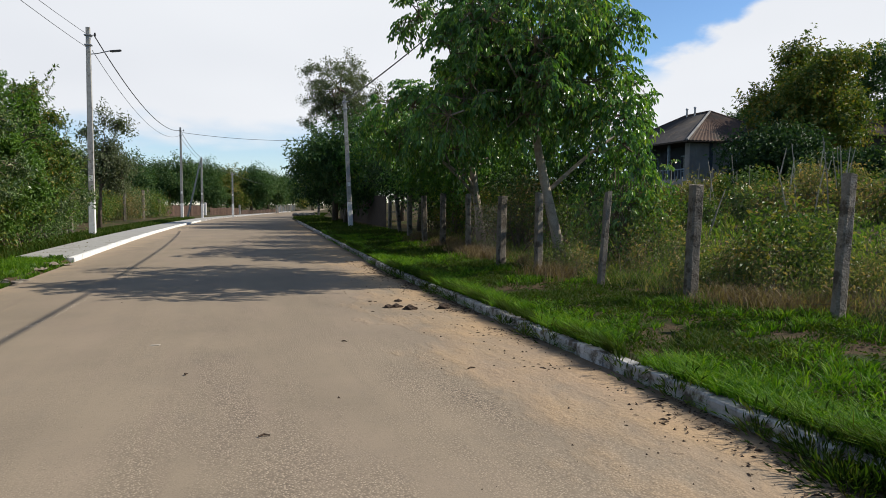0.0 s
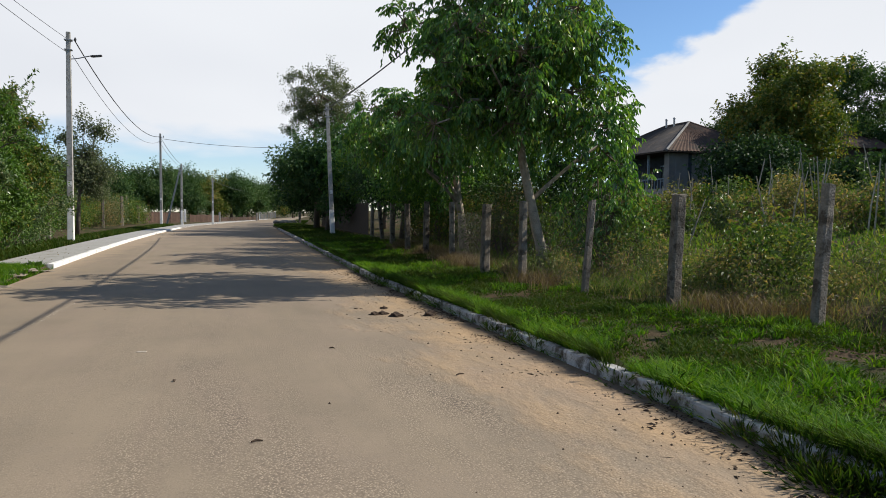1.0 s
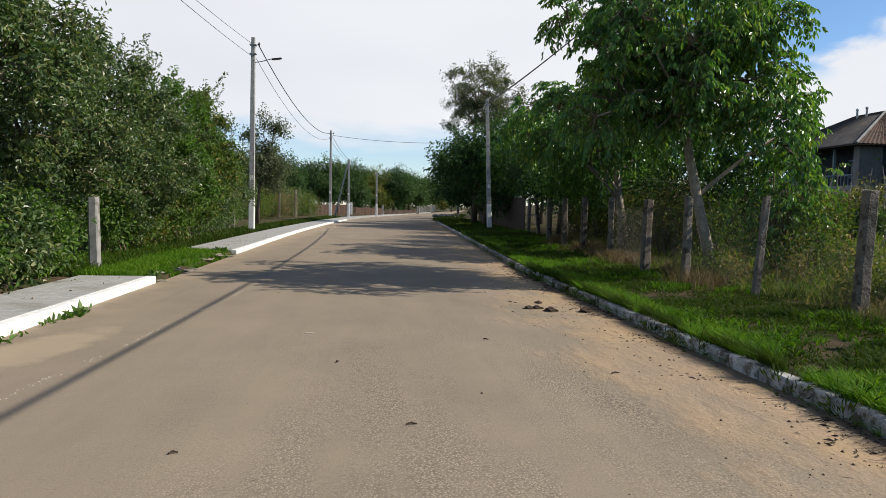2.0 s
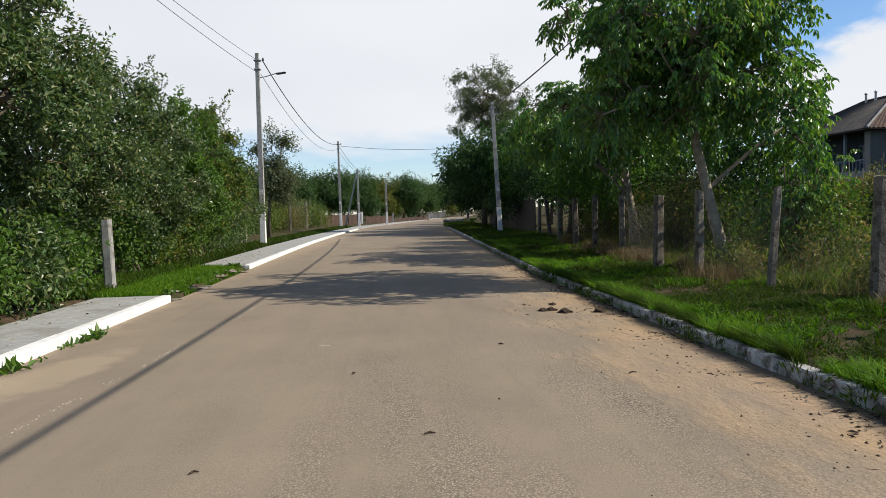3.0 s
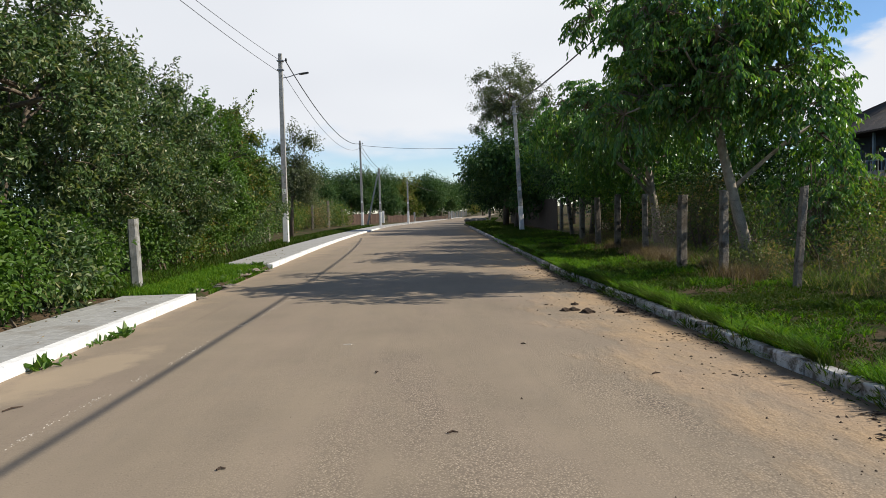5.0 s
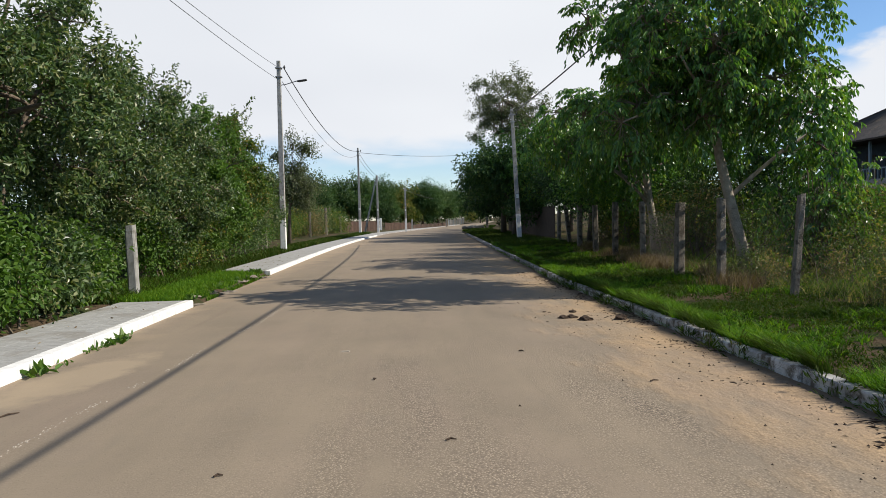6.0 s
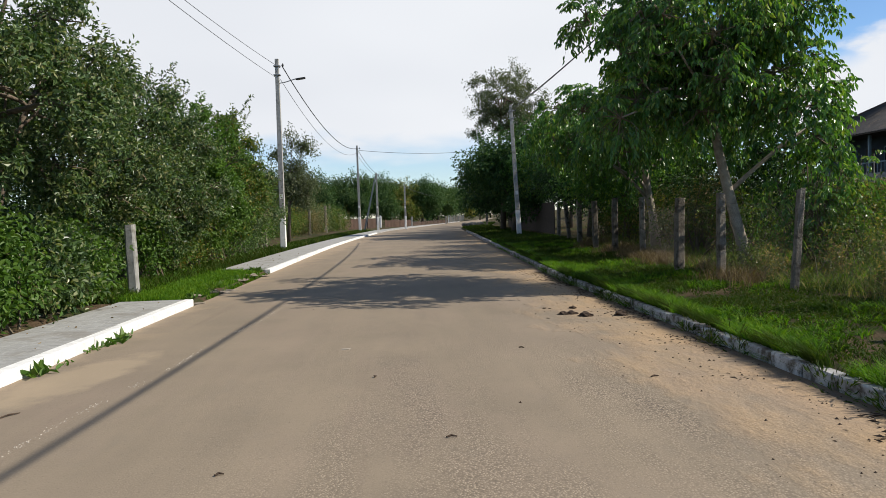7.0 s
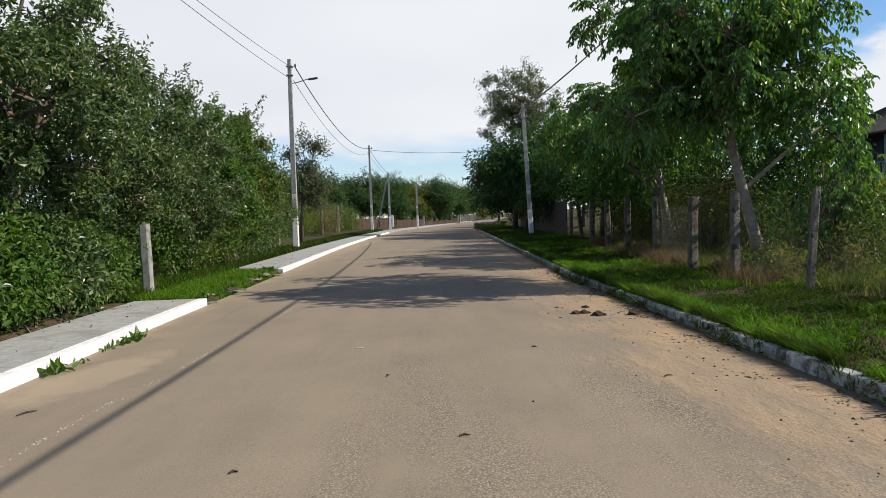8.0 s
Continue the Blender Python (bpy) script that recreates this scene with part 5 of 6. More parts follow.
def build_grass():
    rng = np.random.default_rng(5)
    # lush strip of tufts just behind the kerb
    n = 3400
    y = 2.0 + 32 * rng.random(n) ** 1.3
    off = 0.07 + np.abs(rng.normal(size=n)) * 0.28
    x = edge_r(y) + off
    k = patchy(x, y, 0.8, 3.0)
    keep = k > -0.15 - 0.2 * rng.random(n)
    x, y, off, k = x[keep], y[keep], off[keep], k[keep]
    h = (0.15 + 0.10 * rng.random(len(x)) + 0.16 * np.clip(k, 0, 1)) * np.clip(1.2 - off * 0.5, 0.5, 1.2)
    x, y, h, ld = tufts(rng, x, y, h * 0.72, 15, 0.05, 0.35)
    v, f = blades(rng, x, y, h, 0.007 + 0.006 * rng.random(len(x)) + 0.0003 * y, 1.25, ld)
    stuff("verge_grass", mesh_np("verge_grass", v, f), L_GRASS, "lush bright green grass growing along the kerb", "grass")
    # shorter grass and clover up to the fence
    n = 90000
    y = 1.5 + 36 * rng.random(n) ** 1.35
    x = edge_r(y) + 0.25 + 3.3 * rng.random(n)
    k = 0.8 * patchy(x, y, 0.9, 8.0) + 0.6 * patchy(x, y, 3.4, 5.0)
    keep = k > -0.12 - 0.2 * rng.random(n)
    x, y, k = x[keep], y[keep], k[keep]
    h = 0.02 + 0.05 * rng.random(len(x)) + 0.16 * np.clip(k, 0, 1)
    v, f = blades(rng, x, y, h, 0.007 + 0.007 * rng.random(len(x)) + 0.0004 * y, 0.9)
    stuff("low_grass", mesh_np("low_grass", v, f), L_LOW, "short patchy grass and clover on the verge", "grass")
    # brighter tussocks scattered through it
    n = 5200
    y = 1.5 + 34 * rng.random(n) ** 1.35
    x = edge_r(y) + 0.3 + 3.0 * rng.random(n)
    k = patchy(x, y, 0.75, 31.0) + 0.5 * patchy(x, y, 2.8, 37.0)
    keep = k > 0.06
    x, y, k = x[keep], y[keep], k[keep]
    x, y, h, ld = tufts(rng, x, y, 0.08 + 0.06 * rng.random(len(x)) + 0.14 * np.clip(k, 0, 1), 14, 0.055)
    v, f = blades(rng, x, y, h, 0.008 + 0.006 * rng.random(len(x)) + 0.0003 * y, 0.8, ld)
    stuff("tussock_grass", mesh_np("tussock_grass", v, f), L_GRASS, "bright green tussocks scattered over the verge", "grass")
    # darker tufts that hang over the kerb
    n = 1300
    y = 2.2 + 26 * rng.random(n) ** 1.2
    x = edge_r(y) + 0.10 + 0.08 * rng.random(n)
    keep = patchy(x, y, 1.3, 15.0) > -0.08
    x, y = x[keep], y[keep]
    x, y, h, ld = tufts(rng, x, y, 0.18 + 0.14 * rng.random(len(x)), 12, 0.04, 1.6)
    v, f = blades(rng, x, y, h, 0.005 + 0.0003 * y, 0.95, ld)
    stuff("kerb_tuft_grass", mesh_np("kerb_tuft_grass", v, f), L_LOW, "dark grass tufts hanging over the kerb", "grass")
    # clover and broad leaves among the grass
    n = 36000
    y = 2.0 + 20 * rng.random(n) ** 1.3
    x = edge_r(y) + 0.5 + 2.6 * rng.random(n)
    keep = patchy(x, y, 1.6, 19.0) + 0.6 * patchy(x, y, 5.0, 23.0) > -0.05
    x, y = x[keep], y[keep]
    n = len(x)
    z = np.array([gz(p_, q_) for p_, q_ in zip(x, y)]) + 0.02 + 0.07 * rng.random(n)
    ax = rng.normal(size=(n, 3)) * np.array([1, 1, 0.35])
    ln = 0.018 + 0.028 * rng.random(n)
    v, f = leaves_np(rng, np.stack([x, y, z], 1), ax, ln, ln * 0.75, face=np.array([[0.2, 0, 1.0]]))
    stuff("clover", mesh_np("clover", v, f), L_LOW, "clover and broad-leaved weeds in the verge", "weeds")
    # verge further on, both sides; the darker blade colour stands for tree shade
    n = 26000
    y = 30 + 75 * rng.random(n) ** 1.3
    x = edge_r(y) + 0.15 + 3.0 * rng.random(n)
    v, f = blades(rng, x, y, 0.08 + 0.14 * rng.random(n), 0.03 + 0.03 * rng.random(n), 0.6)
    stuff("far_verge_grass", mesh_np("far_verge_grass", v, f), L_LOW, "green verge grass under the trees, coloured dark for their shade", "grass")
    # left: gap in the pavement, and the strip behind it
    n = 30000
    y = 12.75 + 7.2 * rng.random(n)
    x = np.array([xl(v) for v in y]) - 0.02 - 2.6 * rng.random(n)
    k = patchy(x, y, 1.3, 1.0)
    keep = (k + (np.array([xl(v) for v in y]) - x) * 0.5) > -0.1
    x, y = x[keep], y[keep]
    v, f = blades(rng, x, y, 0.05 + 0.10 * rng.random(len(x)), 0.010 + 0.008 * rng.random(len(x)), 0.7)
    stuff("gap_grass", mesh_np("gap_grass", v, f), L_GRASS, "short grass in the gap between pavement slabs", "grass")
    n = 16000
    y = 12.5 + 60 * rng.random(n) ** 1.3
    x = np.array([xl(v) for v in y]) - np.where(y >= 20, 1.55, 1.3) - 1.2 * rng.random(n)
    v, f = blades(rng, x, y, 0.08 + 0.16 * rng.random(n), 0.010 + 0.0007 * y, 0.7)
    stuff("hedge_foot_grass", mesh_np("hedge_foot_grass", v, f), L_LOW, "grass along the foot of the hedge", "grass")
    # garden meadow, taller, paler
    n = 60000
    an = np.radians(18 + 62 * rng.random(n))
    r = 7.0 + 40 * rng.random(n) ** 1.2
    x, y = r * np.sin(an), r * np.cos(an)
    keep = (x > edge_r(y) + 2.9) & (r > 10.5 + 2.5 * rng.random(n))
    x, y, r = x[keep], y[keep], r[keep]
    v, f = blades(rng, x, y, 0.08 + 0.17 * rng.random(len(x)), 0.010 + 0.0011 * r, 0.7)
    stuff("garden_grass", mesh_np("garden_grass", v, f), L_MEADOW, "tall uncut garden grass behind the fence", "grass")
    # rank half-dry growth between fence and garden
    n = 24000
    y = 3.0 + 26 * rng.random(n) ** 1.1
    x = np.interp(y, [q[1] for q in FENCE], [q[0] for q in FENCE]) + 0.15 + 4.2 * rng.random(n) ** 1.2
    v, f = blades(rng, x, y, 0.08 + 0.24 * rng.random(n) ** 1.6, 0.007 + 0.006 * rng.random(n), 0.9)
    stuff("rank_grass", mesh_np("rank_grass", v, f), L_RANK, "rank half-dry grass and weeds behind the fence", "grass")
    # dry weeds along the fence line
    n = 30000
    y = 3.0 + 24 * rng.random(n) ** 1.1
    x = np.interp(y, [q[1] for q in FENCE], [q[0] for q in FENCE]) + 0.15 + rng.normal(size=n) * 0.30
    k = patchy(x, y, 0.7, 12.0)
    keep = k > -0.02
    x, y, k = x[keep], y[keep], k[keep]
    v, f = blades(rng, x, y, 0.12 + 0.24 * rng.random(len(x)) + 0.15 * np.clip(k, 0, 1), 0.005 + 0.005 * rng.random(len(x)), 0.6)
    stuff("dry_weeds", mesh_np("dry_weeds", v, f), L_DRY, "dry reddish-brown weeds along the fence", "weeds")


def build_garden_plants():
    """Rows of raspberry canes, maize and stakes in the garden."""
    rng = random.Random(17)
    nrng = np.random.default_rng(18)
    k = 0
    for row in range(6):
        for i in range(17):
            an = radians(25 + i * 3.1 + rng.uniform(-1.2, 1.2))
            r = 20.0 + row * 1.7 + rng.uniform(-0.8, 0.8)
            x, y = r * math.sin(an), r * math.cos(an)
            if x < xr(y) + 4.0 or rng.random() < (0.5 if row < 1 else 0.2):
                continue
            g = gz(x, y)
            h = rng.uniform(0.6, 1.2) + 0.06 * row
            shrub("garden_plant", "yellowing raspberry and maize plants in the garden", (x, y, g), [(x, y, g + h * 0.5, 0.5, 0.5, h * 0.5), (x + rng.uniform(-0.4, 0.4), y + rng.uniform(-0.4, 0.4), g + h * 0.75, 0.3, 0.35, h * 0.4)],
                  80, 8, (0.13, 0.055), (L_STALK, L_SHRUB, L_HEDGE, L_STALK)[k % 4], 900 + k, stems=12, droop=0.5, spread=0.24, group="garden plants", stem_r=0.009)
            k += 1
    # weedy bushes close behind the fence
    for i, (an, r, h) in enumerate(((42.0, 11.0, 1.25), (44.8, 11.4, 1.0), (33.0, 14.5, 1.3), (57.0, 10.6, 1.0))):
        x, y = r * math.sin(radians(an)), r * math.cos(radians(an))
        g = gz(x, y)
        shrub("weedy_bush", "loose green weedy bush behind the fence", (x, y, g), [(x, y, g + h * 0.5, 0.65, 0.65, h * 0.5), (x + 0.3, y + 0.4, g + h * 0.75, 0.4, 0.4, h * 0.35)], 150, 8, (0.085, 0.045), (L_SHRUB, L_WEED)[i % 2], 990 + i, stems=26, droop=0.2, spread=0.24, group="weedy bushes", stem_r=0.008)
    # leafy weeds between fence and lawn
    for i in range(46):
        y = 3.6 + 9.5 * rng.random()
        x = float(np.interp(y, [q[1] for q in FENCE], [q[0] for q in FENCE])) + 0.35 + 3.4 * rng.random() ** 1.3
        g = gz(x, y)
        h = rng.uniform(0.28, 0.75)
        dry = i % 3 == 0
        shrub("weed_plant", "half-dry brownish weed behind the fence" if dry else "loose leafy green weed behind the fence", (x, y, g), [(x, y, g + h * 0.5, 0.26, 0.26, h * 0.5), (x + rng.uniform(-0.2, 0.2), y + rng.uniform(-0.2, 0.2), g + h * 0.7, 0.2, 0.2, h * 0.35)],
              44, 7, (0.06, 0.024), L_STALK if dry else L_WEED, 1300 + i, stems=14, droop=0.3, spread=0.16, group="weeds behind the fence", category="weed", stem_r=0.005)
    # dark hedge behind the garden
    for i in range(15):
        an = radians(37.5 + i * 2.6)
        r = 44.0 + rng.uniform(-2, 2)
        x, y = r * math.sin(an), r * math.cos(an)
        if (28 < x < 40 and 40 < y < 54) or math.degrees(an) < 40:
            continue
        g = gz(x, y)
        h = rng.uniform(1.1, 1.5) if 43.0 < math.degrees(an) < 51.5 else rng.uniform(2.6, 4.0)
        shrub("garden_hedge_bush", "dark bush at the back of the garden", (x, y, g), [(x, y, g + h * 0.5, 1.9, 1.9, h * 0.52), (x + 1.0, y, g + h * 0.6, 1.4, 1.4, h * 0.4)], 380, 9, (0.24, 0.14), L_DARK, 1100 + i, stems=12, spread=0.5, group="bushes behind the garden")
    for i in range(95):
        an = radians(26 + 48 * rng.random())
        r = rng.uniform(18, 28)
        x, y = r * math.sin(an), r * math.cos(an)
        if x < xr(y) + 3.6:
            continue
        g = gz(x, y)
        h = rng.uniform(1.1, 2.1)
        bm = bmesh.new()
        tilt = rng.gauss(0, 0.26)
        tube(bm, [(0, 0, -0.1), (tilt * 0.5 + rng.uniform(-0.03, 0.03), 0, h * 0.5), (tilt, rng.uniform(-0.1, 0.1), h)], [0.022, 0.019, 0.013], 6)
        ob = part("garden_stake", bm, M_STAKE, None)
        ob.location = (x, y, g)
        tagged(ob, "bleached wooden garden stake standing in the plants", "stake", "garden stakes")


def clod(rng, r, m):
    bm = bmesh.new()
    bmesh.ops.create_icosphere(bm, subdivisions=3, radius=r)
    s = rng.random() * 9
    for v in bm.verts:
        v.co *= 1 + 0.6 * noise.noise(v.co / r * 1.3 + Vector((s, 0, 0))) + 0.3 * noise.noise(v.co / r * 4 + Vector((0, s, 0)))
        v.co.z = max(v.co.z * 0.62, -r * 0.15)
        v.co.x *= 1.15
    return bm


def build_clutter():
    rng = random.Random(23)
    for i, (x, y, r) in enumerate([(2.44, 9.55, 0.075), (2.31, 9.80, 0.062), (2.18, 9.77, 0.058), (2.46, 10.37, 0.05), (2.93, 9.55, 0.075), (3.02, 9.75, 0.05), (2.05, 10.45, 0.025), (2.12, 10.4, 0.02), (1.9, 9.45, 0.022)]):
        ob = part("soil_clod", clod(rng, r, M_CLOD), M_CLOD, None)
        ob.location = (x, y, 0.012 + r * 0.12)
        tagged(ob, "dark crumbly clod of soil lying on the road", "clod", "clods on the road")
    # crumbs, pebbles and leaf bits on the road
    nr = np.random.default_rng(31)
    v_, f_ = [], []
    for i in range(820):
        if i < 780:
            y = 2.2 + 16 * nr.random() ** 1.3
            x = 3.27 - abs(nr.normal()) * 0.55
        else:
            y = 2.5 + 18 * nr.random()
            x = -3.6 + 6.6 * nr.random()
        r = 0.004 + 0.014 * nr.random() ** 3
        s = (2 * (x - xl(y)) / (xr(y) - xl(y)) - 1)
        z = 0.03 * (1 - s * s)
        b0 = len(v_)
        a = nr.random() * 6.28
        for q in range(4):
            v_.append((x + r * math.cos(a + q * 1.57) * (0.7 + 0.6 * nr.random()), y + r * math.sin(a + q * 1.57) * (0.7 + 0.6 * nr.random()), z - 0.002))
        v_.append((x, y, z + r * 0.8))
        f_ += [(b0, b0 + 1, b0 + 4), (b0 + 1, b0 + 2, b0 + 4), (b0 + 2, b0 + 3, b0 + 4), (b0 + 3, b0, b0 + 4)]
    stuff("road_crumbs", mesh_np("road_crumbs", v_, f_), M_CLOD, "small dark crumbs of soil and gravel on the road", "gravel")
    n = 2600
    y = 2.2 + 16 * nr.random(n) ** 1.2
    x = edge_r(y) - 0.02 - np.abs(nr.normal(size=n)) * 0.22
    keep = patchy(x, y, 1.1, 4.0) > -0.1
    x, y = x[keep], y[keep]
    n = len(x)
    ax = nr.normal(size=(n, 3)) * np.array([1, 1, 0.08])
    ln = 0.02 + 0.06 * nr.random(n) ** 2
    v, f = leaves_np(nr, np.stack([x, y, np.full(n, 0.012)], 1), ax, ln, 0.004 + 0.3 * ln * nr.random(n), curl=0.05)
    stuff("straw_litter", mesh_np("straw_litter", v, f), M_CLOD, "dark straw and leaf crumbs swept against the kerb", "litter")
    # ragged seam of pale stones near the left edge
    v_, f_ = [], []
    for i in range(420):
        y = 4.2 + 8.0 * nr.random()
        if noise.noise(Vector((y * 1.7, 3, 0))) < -0.12:
            continue
        x = -2.60 + 0.08 * (y - 4.7) + 0.02 * nr.normal() + 0.03 * math.sin(y * 2)
        r = 0.004 + 0.007 * nr.random()
        s = (2 * (x - xl(y)) / (xr(y) - xl(y)) - 1)
        z = 0.03 * (1 - s * s)
        b0 = len(v_)
        a = nr.random() * 6.28
        for q in range(4):
            v_.append((x + r * math.cos(a + q * 1.57), y + r * math.sin(a + q * 1.57) * 1.5, z - 0.002))
        v_.append((x, y, z + r * 0.5))
        f_ += [(b0, b0 + 1, b0 + 4), (b0 + 1, b0 + 2, b0 + 4), (b0 + 2, b0 + 3, b0 + 4), (b0 + 3, b0, b0 + 4)]
    stuff("stone_seam", mesh_np("stone_seam", v_, f_), M_CHIP, "ragged seam of pale chippings in the asphalt", "gravel")
    # stones along the ragged edge of the pavement gap
    for i in range(18):
        y = 13.0 + 0.38 * i + rng.uniform(-0.2, 0.2)
        ob = part("edge_stone", clod(rng, rng.uniform(0.05, 0.13), M_STONE), M_STONE, None, smooth=True)
        x = xl(y) - rng.uniform(-0.02, 0.4)
        ob.location = (x, y, max(gz(x, y), 0.0) + 0.005)
        ob.scale = (1.4, 1.3, 0.55)
        ob.rotation_euler = (0, 0, rng.uniform(0, 6.2))
        tagged(ob, "flat pale stone half sunk in the grass", "stone", "stones in the gap")
    # twigs and a pale chip lying on the asphalt
    for x, y, ln, an in ((0.26, 4.48, 0.07, 10), (-1.09, 4.0, 0.05, 30), (-3.1, 5.6, 0.16, 60), (1.2, 7.4, 0.06, -30), (2.1, 5.9, 0.08, 20), (-0.3, 6.3, 0.05, 80)):
        bm = bmesh.new()
        tube(bm, [(-ln / 2, 0, 0.012), (0, 0.012, 0.016), (ln / 2, -0.004, 0.011)], [0.006, 0.008, 0.004], 6)
        ob = part("dry_twig", bm, M_CLOD, None)
        s_ = 2 * (x - xl(y)) / (xr(y) - xl(y)) - 1
        ob.location = (x, y, 0.03 * (1 - s_ * s_) - 0.004)
        ob.rotation_euler = (0, 0, radians(an))
        tagged(ob, "short dark dry twig lying on the asphalt", "twig", "twigs on the road")
    bm = bmesh.new()
    box(bm, 0.085, 0.04, 0.008, None, 0.002)
    for v in bm.verts:
        v.co.x += 0.25 * v.co.y + 0.01 * noise.noise(v.co * 60)
    ob = part("plaster_chip", bm, M_CHIP, None)
    ob.location = (-0.68, 7.73, 0.027)
    tagged(ob, "thin pale plaster chip lying on the road", "chip")
    # leafy weeds at the foot of the left kerb, and dusty ones at the right
    for i, (x, y, s) in enumerate([(-3.68, 7.2, 0.85), (-3.60, 9.05, 0.8), (-3.66, 8.75, 0.55), (-3.70, 8.45, 0.4), (-3.71, 7.75, 0.3), (-3.66, 9.35, 0.5), (-3.95, 13.2, 0.7), (-3.85, 14.3, 0.6), (-4.0, 15.2, 0.8), (-3.85, 16.3, 0.6), (-3.9, 17.1, 0.9), (-3.85, 18.2, 0.9), (-3.95, 18.9, 1.0), (-4.1, 19.5, 0.8)]):
        z0 = max(0.0, gz(x, y)) if y > 12.6 else 0.0
        t = thing("dock_weed", (x, y, z0), "leafy green weed rooted in the gap between kerbs" if y > 12.6 else "leafy green weed rooted at the foot of the kerb", "weed", "weeds by the kerb")
        n = int(16 * s) + 6
        rg = np.random.default_rng(80 + i)
        an = rg.random(n) * 6.28
        ax = np.stack([np.cos(an), np.sin(an), 0.4 + 0.9 * rg.random(n)], 1)
        pos = np.stack([rg.normal(size=n) * 0.06, rg.normal(size=n) * 0.10, np.full(n, 0.0)], 1)
        ln = s * (0.12 + 0.12 * rg.random(n))
        v, f = leaves_np(rg, pos, ax, ln, ln * 0.36, long=True)
        v[:, 2] = np.maximum(v[:, 2], 0.004)
        obj("leaves", mesh_np("leaves", v, f), L_GREEN, t)
    for i in range(26):
        y = 3.0 + i * 0.55 + rng.uniform(-0.2, 0.2)
        if noise.noise(Vector((y * 0.6, 7.0, 0))) < -0.05:
            continue
        x = xr(y) - rng.uniform(-0.02, 0.1)
        t = thing("kerb_weed", (x, y, 0.0), "dusty grey-green weed tuft growing against the kerb", "weed", "weed tufts by the kerb")
        rg = np.random.default_rng(180 + i)
        n = 110
        d = rg.normal(size=(n, 3))
        d[:, 2] = np.abs(d[:, 2]) * 1.2
        pos = d * np.array([0.05, 0.11, 0.075]) * rng.uniform(0.7, 1.5)
        ln = 0.03 + 0.06 * rg.random(n)
        v, f = leaves_np(rg, pos, d + np.array([0, 0, 0.5]), ln, ln * 0.13)
        v[:, 2] = np.maximum(v[:, 2], 0.004)
        obj("leaves", mesh_np("leaves", v, f), L_LOW, t)
    for i in range(12):
        x, y = xr(3.5) - rng.uniform(-0.15, 0.25), 2.45 + rng.random() * 1.0
        t = thing("kerb_weed", (x, y, 0.0), "dark bushy weed growing over the kerb", "weed", "weed tufts by the kerb")
        rg = np.random.default_rng(240 + i)
        n = 150
        d = rg.normal(size=(n, 3))
        d[:, 2] = np.abs(d[:, 2]) * 1.2
        pos = d * np.array([0.09, 0.10, 0.055])
        ln = 0.03 + 0.06 * rg.random(n)
        v, f = leaves_np(rg, pos, d + np.array([0, 0, 0.4]), ln, ln * 0.14)
        v[:, 2] = np.maximum(v[:, 2], 0.004)
        obj("leaves", mesh_np("leaves", v, f), L_LOW, t)
    # fallen leaves
    n = 700
    y = 6 + 22 * nr.random(n)
    side = nr.random(n) < 0.9
    x = np.where(side, edge_r(y) + 0.3 + 3 * nr.random(n), -4.0 - 1.2 * nr.random(n))
    z = np.array([max(gz(a, b), 0.125 if a < 0 and not 12.7 < b < 20 and a > -5 else -1) for a, b in zip(x, y)]) + 0.012
    ax = nr.normal(size=(n, 3)) * np.array([1, 1, 0.15])
    ln = 0.03 + 0.03 * nr.random(n)
    v, f = leaves_np(nr, np.stack([x, y, z], 1), ax, ln, ln * 0.5)
    stuff("fallen_leaves", mesh_np("fallen_leaves", v, f), L_LITTER, "brown fallen leaves on verge and pavement", "leaves")


# ======== kerbs and pavement, piece by piece ========
def kerb_line(name, label, ex, side, ys, length, m, width, height, seed, jitter):
    t = thing(name, (0, 0, 0), label, "kerb", kind="structure")
    rng = random.Random(seed)
    meshes = []
    for k in range(5):
        bm = bmesh.new()
        box(bm, width, length - 0.012, height + 0.12, Matrix.Translation((0, 0, -0.12)), 0.014)
        for v in bm.verts:
            v.co += Vector((rng.uniform(-1, 1), rng.uniform(-1, 1), rng.uniform(-1, 1))) * jitter * 0.5
        me = bpy.data.meshes.new("kerb_stone")
        bm.to_mesh(me)
        bm.free()
        me.materials.append(m)
        meshes.append(me)
    for y in ys:
        ob = new("kerb_stone", meshes[rng.randrange(5)])
        ob.parent = t
        yaw = -math.degrees(math.atan((ex(y + 0.5) - ex(y - 0.5))))
        ob.matrix_basis = pose(ex(y) + side * width / 2 + rng.uniform(-1, 1) * jitter, y, rng.uniform(-1, 1) * jitter, 0, rng.uniform(-1, 1) * jitter * 120, yaw + rng.uniform(-1, 1) * jitter * 60)
    return t


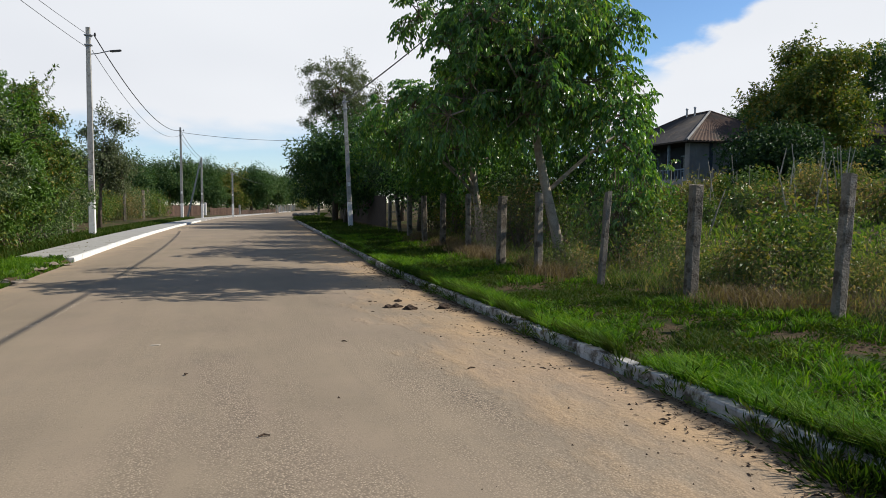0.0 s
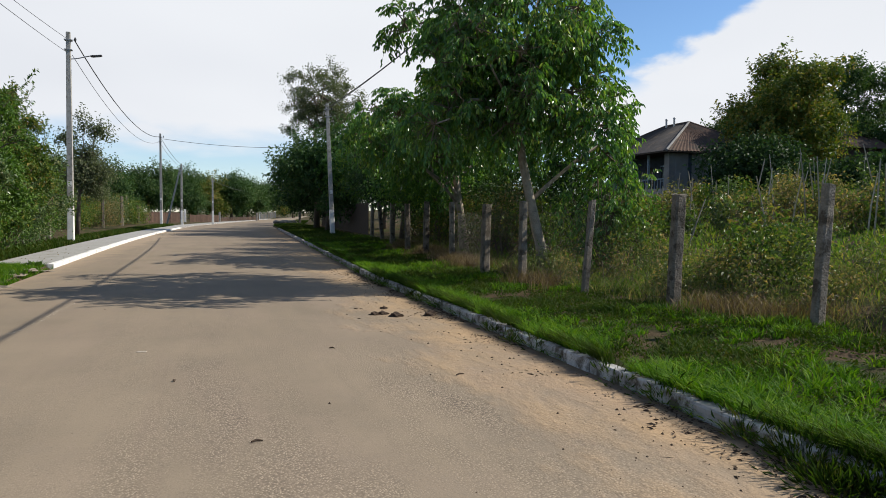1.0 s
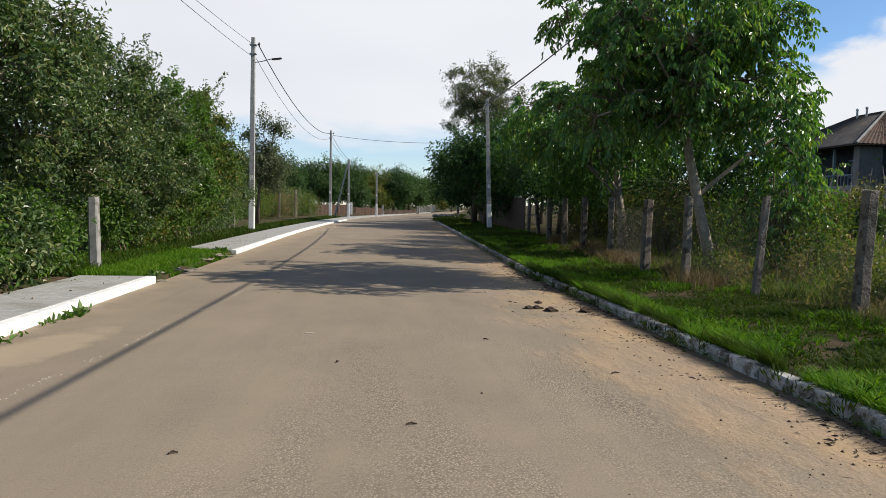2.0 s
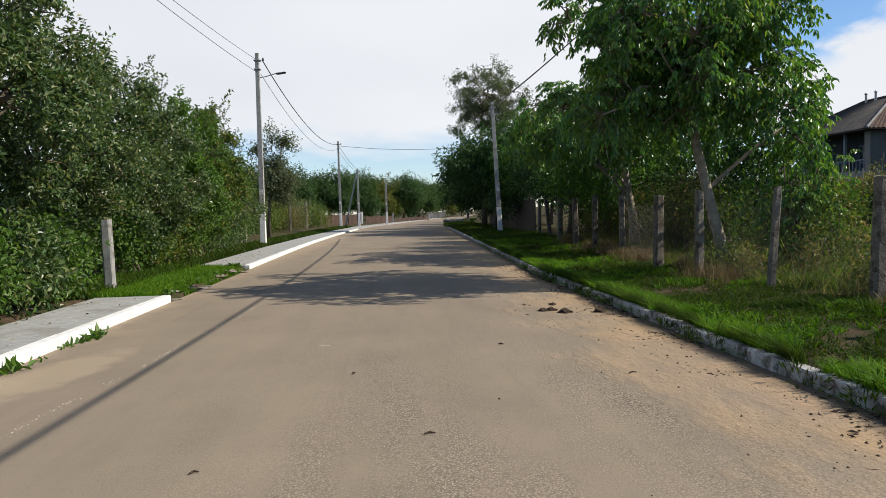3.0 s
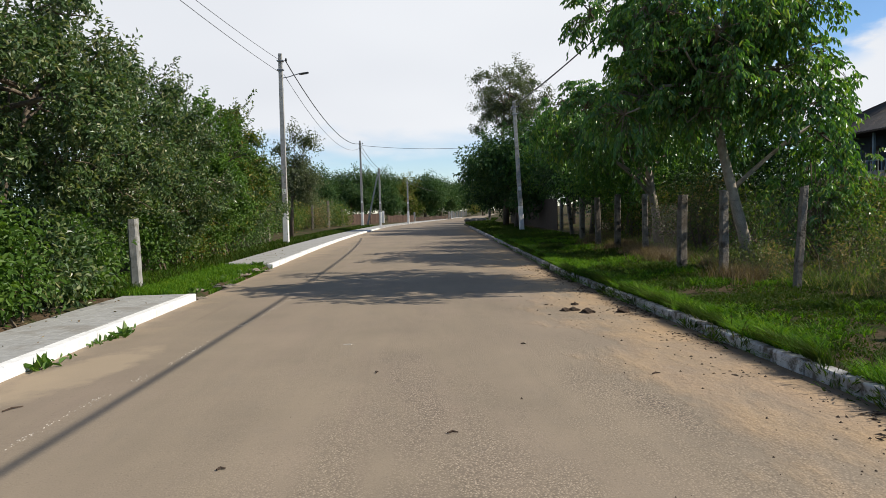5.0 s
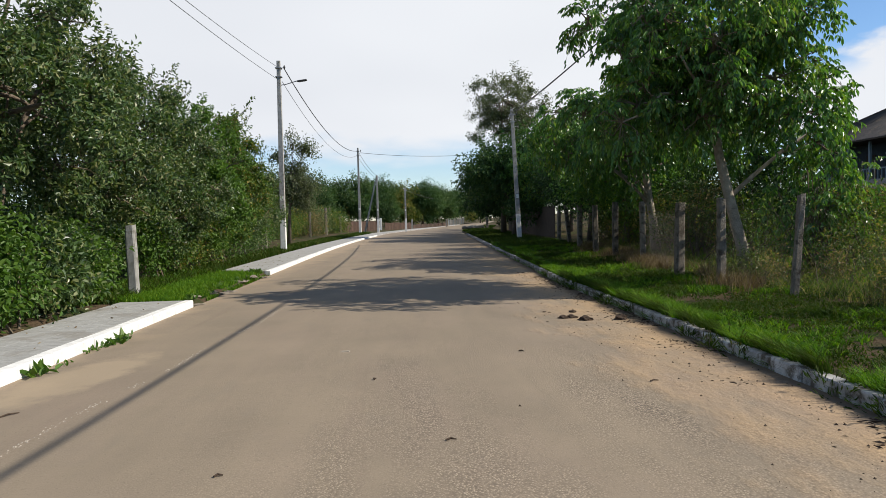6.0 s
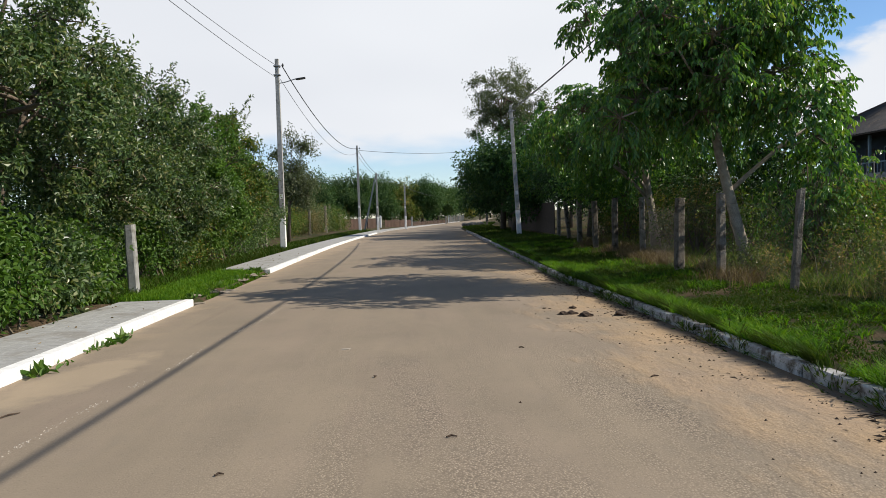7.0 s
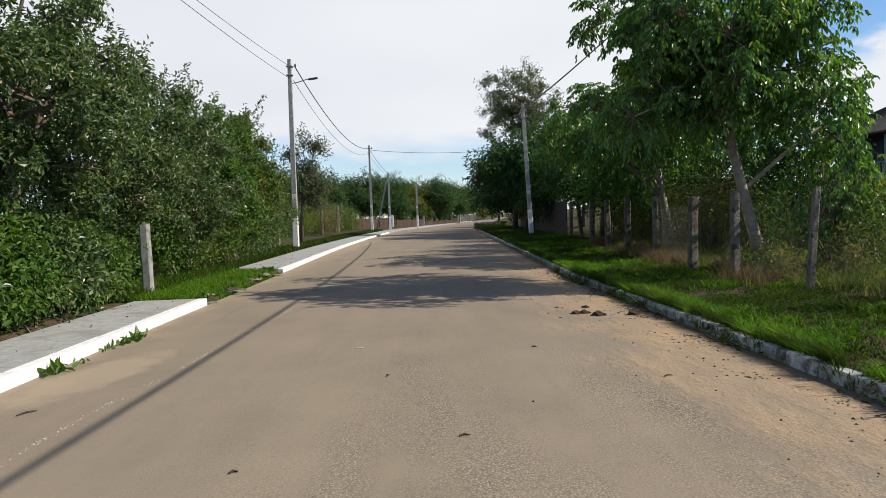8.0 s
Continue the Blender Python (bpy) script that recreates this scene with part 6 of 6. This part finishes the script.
def build_kerbs():
    kerb_line("kerb_right", "worn whitewashed kerb stones half hidden by grass", xr, 1, np.arange(1.5, 62, 0.5), 0.5, M_WORN, 0.15, 0.115, 1, 0.010)
    kerb_line("kerb_left_near", "bright whitewashed concrete kerb of the pavement", xl, -1, np.arange(0.2, 12.5, 1.0), 1.0, M_WHITE, 0.16, 0.125, 2, 0.003)
    kerb_line("kerb_left_far", "bright whitewashed concrete kerb of the far pavement", xl, -1, np.arange(20.5, 64, 1.0), 1.0, M_WHITE, 0.15, 0.112, 3, 0.008)
    kerb_line("kerb_left_end", "weathered kerb at the far bend", xl, -1, np.arange(64.5, 150, 1.0), 1.0, M_WORN, 0.16, 0.10, 4, 0.008)


def build_pavement():
    t = thing("pavement_near", (0, 0, 0), "narrow grey paved pavement behind a white kerb", "pavement", kind="structure")
    bm = bmesh.new()
    box(bm, 1.10, 16.0, 0.16, Matrix.Translation((-4.48, 4.7, -0.06)))
    part("bed", bm, M_PAVE, t)
    bm = bmesh.new()
    box(bm, 0.217, 0.1045, 0.02, None, 0.0015)
    me = bpy.data.meshes.new("paver")
    bm.to_mesh(me)
    bm.free()
    me.materials.append(M_PAVE)
    rng = random.Random(6)
    for r in range(60):
        for c in range(5):
            ob = new("paver", me)
            ob.parent = t
            ob.matrix_basis = pose(-5.03 + 0.11 + c * 0.219, 12.64 - r * 0.106, 0.100 + rng.uniform(-0.001, 0.001), rng.uniform(-0.15, 0.15), rng.uniform(-0.15, 0.15), 0)
    t = thing("pavement_far", (0, 0, 0), "narrow grey paved pavement running on beside the road", "pavement", kind="structure")
    v, f = [], []
    ys = [*np.arange(20.0, 90, 1.0), *np.arange(90, 150, 3.0)]
    for y in ys:
        for o, z in ((0.155, -0.05), (0.155, 0.100), (1.5, 0.118), (1.5, -0.05)):
            v.append((xl(y) - o, y, z))
    for j in range(len(ys) - 1):
        for k in range(3):
            a = j * 4 + k
            f.append((a, a + 4, a + 5, a + 1))
    f.append((0, 1, 2, 3))
    obj("paving", mesh_np("paving", v, f), M_PAVE, t)


for build in (build_ground, build_road, build_house, build_far_fences, build_poles, build_fence, build_left_posts, build_walnuts, build_sapling, build_right_trees,
              build_left_hedge, build_far_trees, build_garden_trees, build_fence_shrubs, build_garden_plants, build_grass, build_clutter, build_kerbs, build_pavement):
    build()
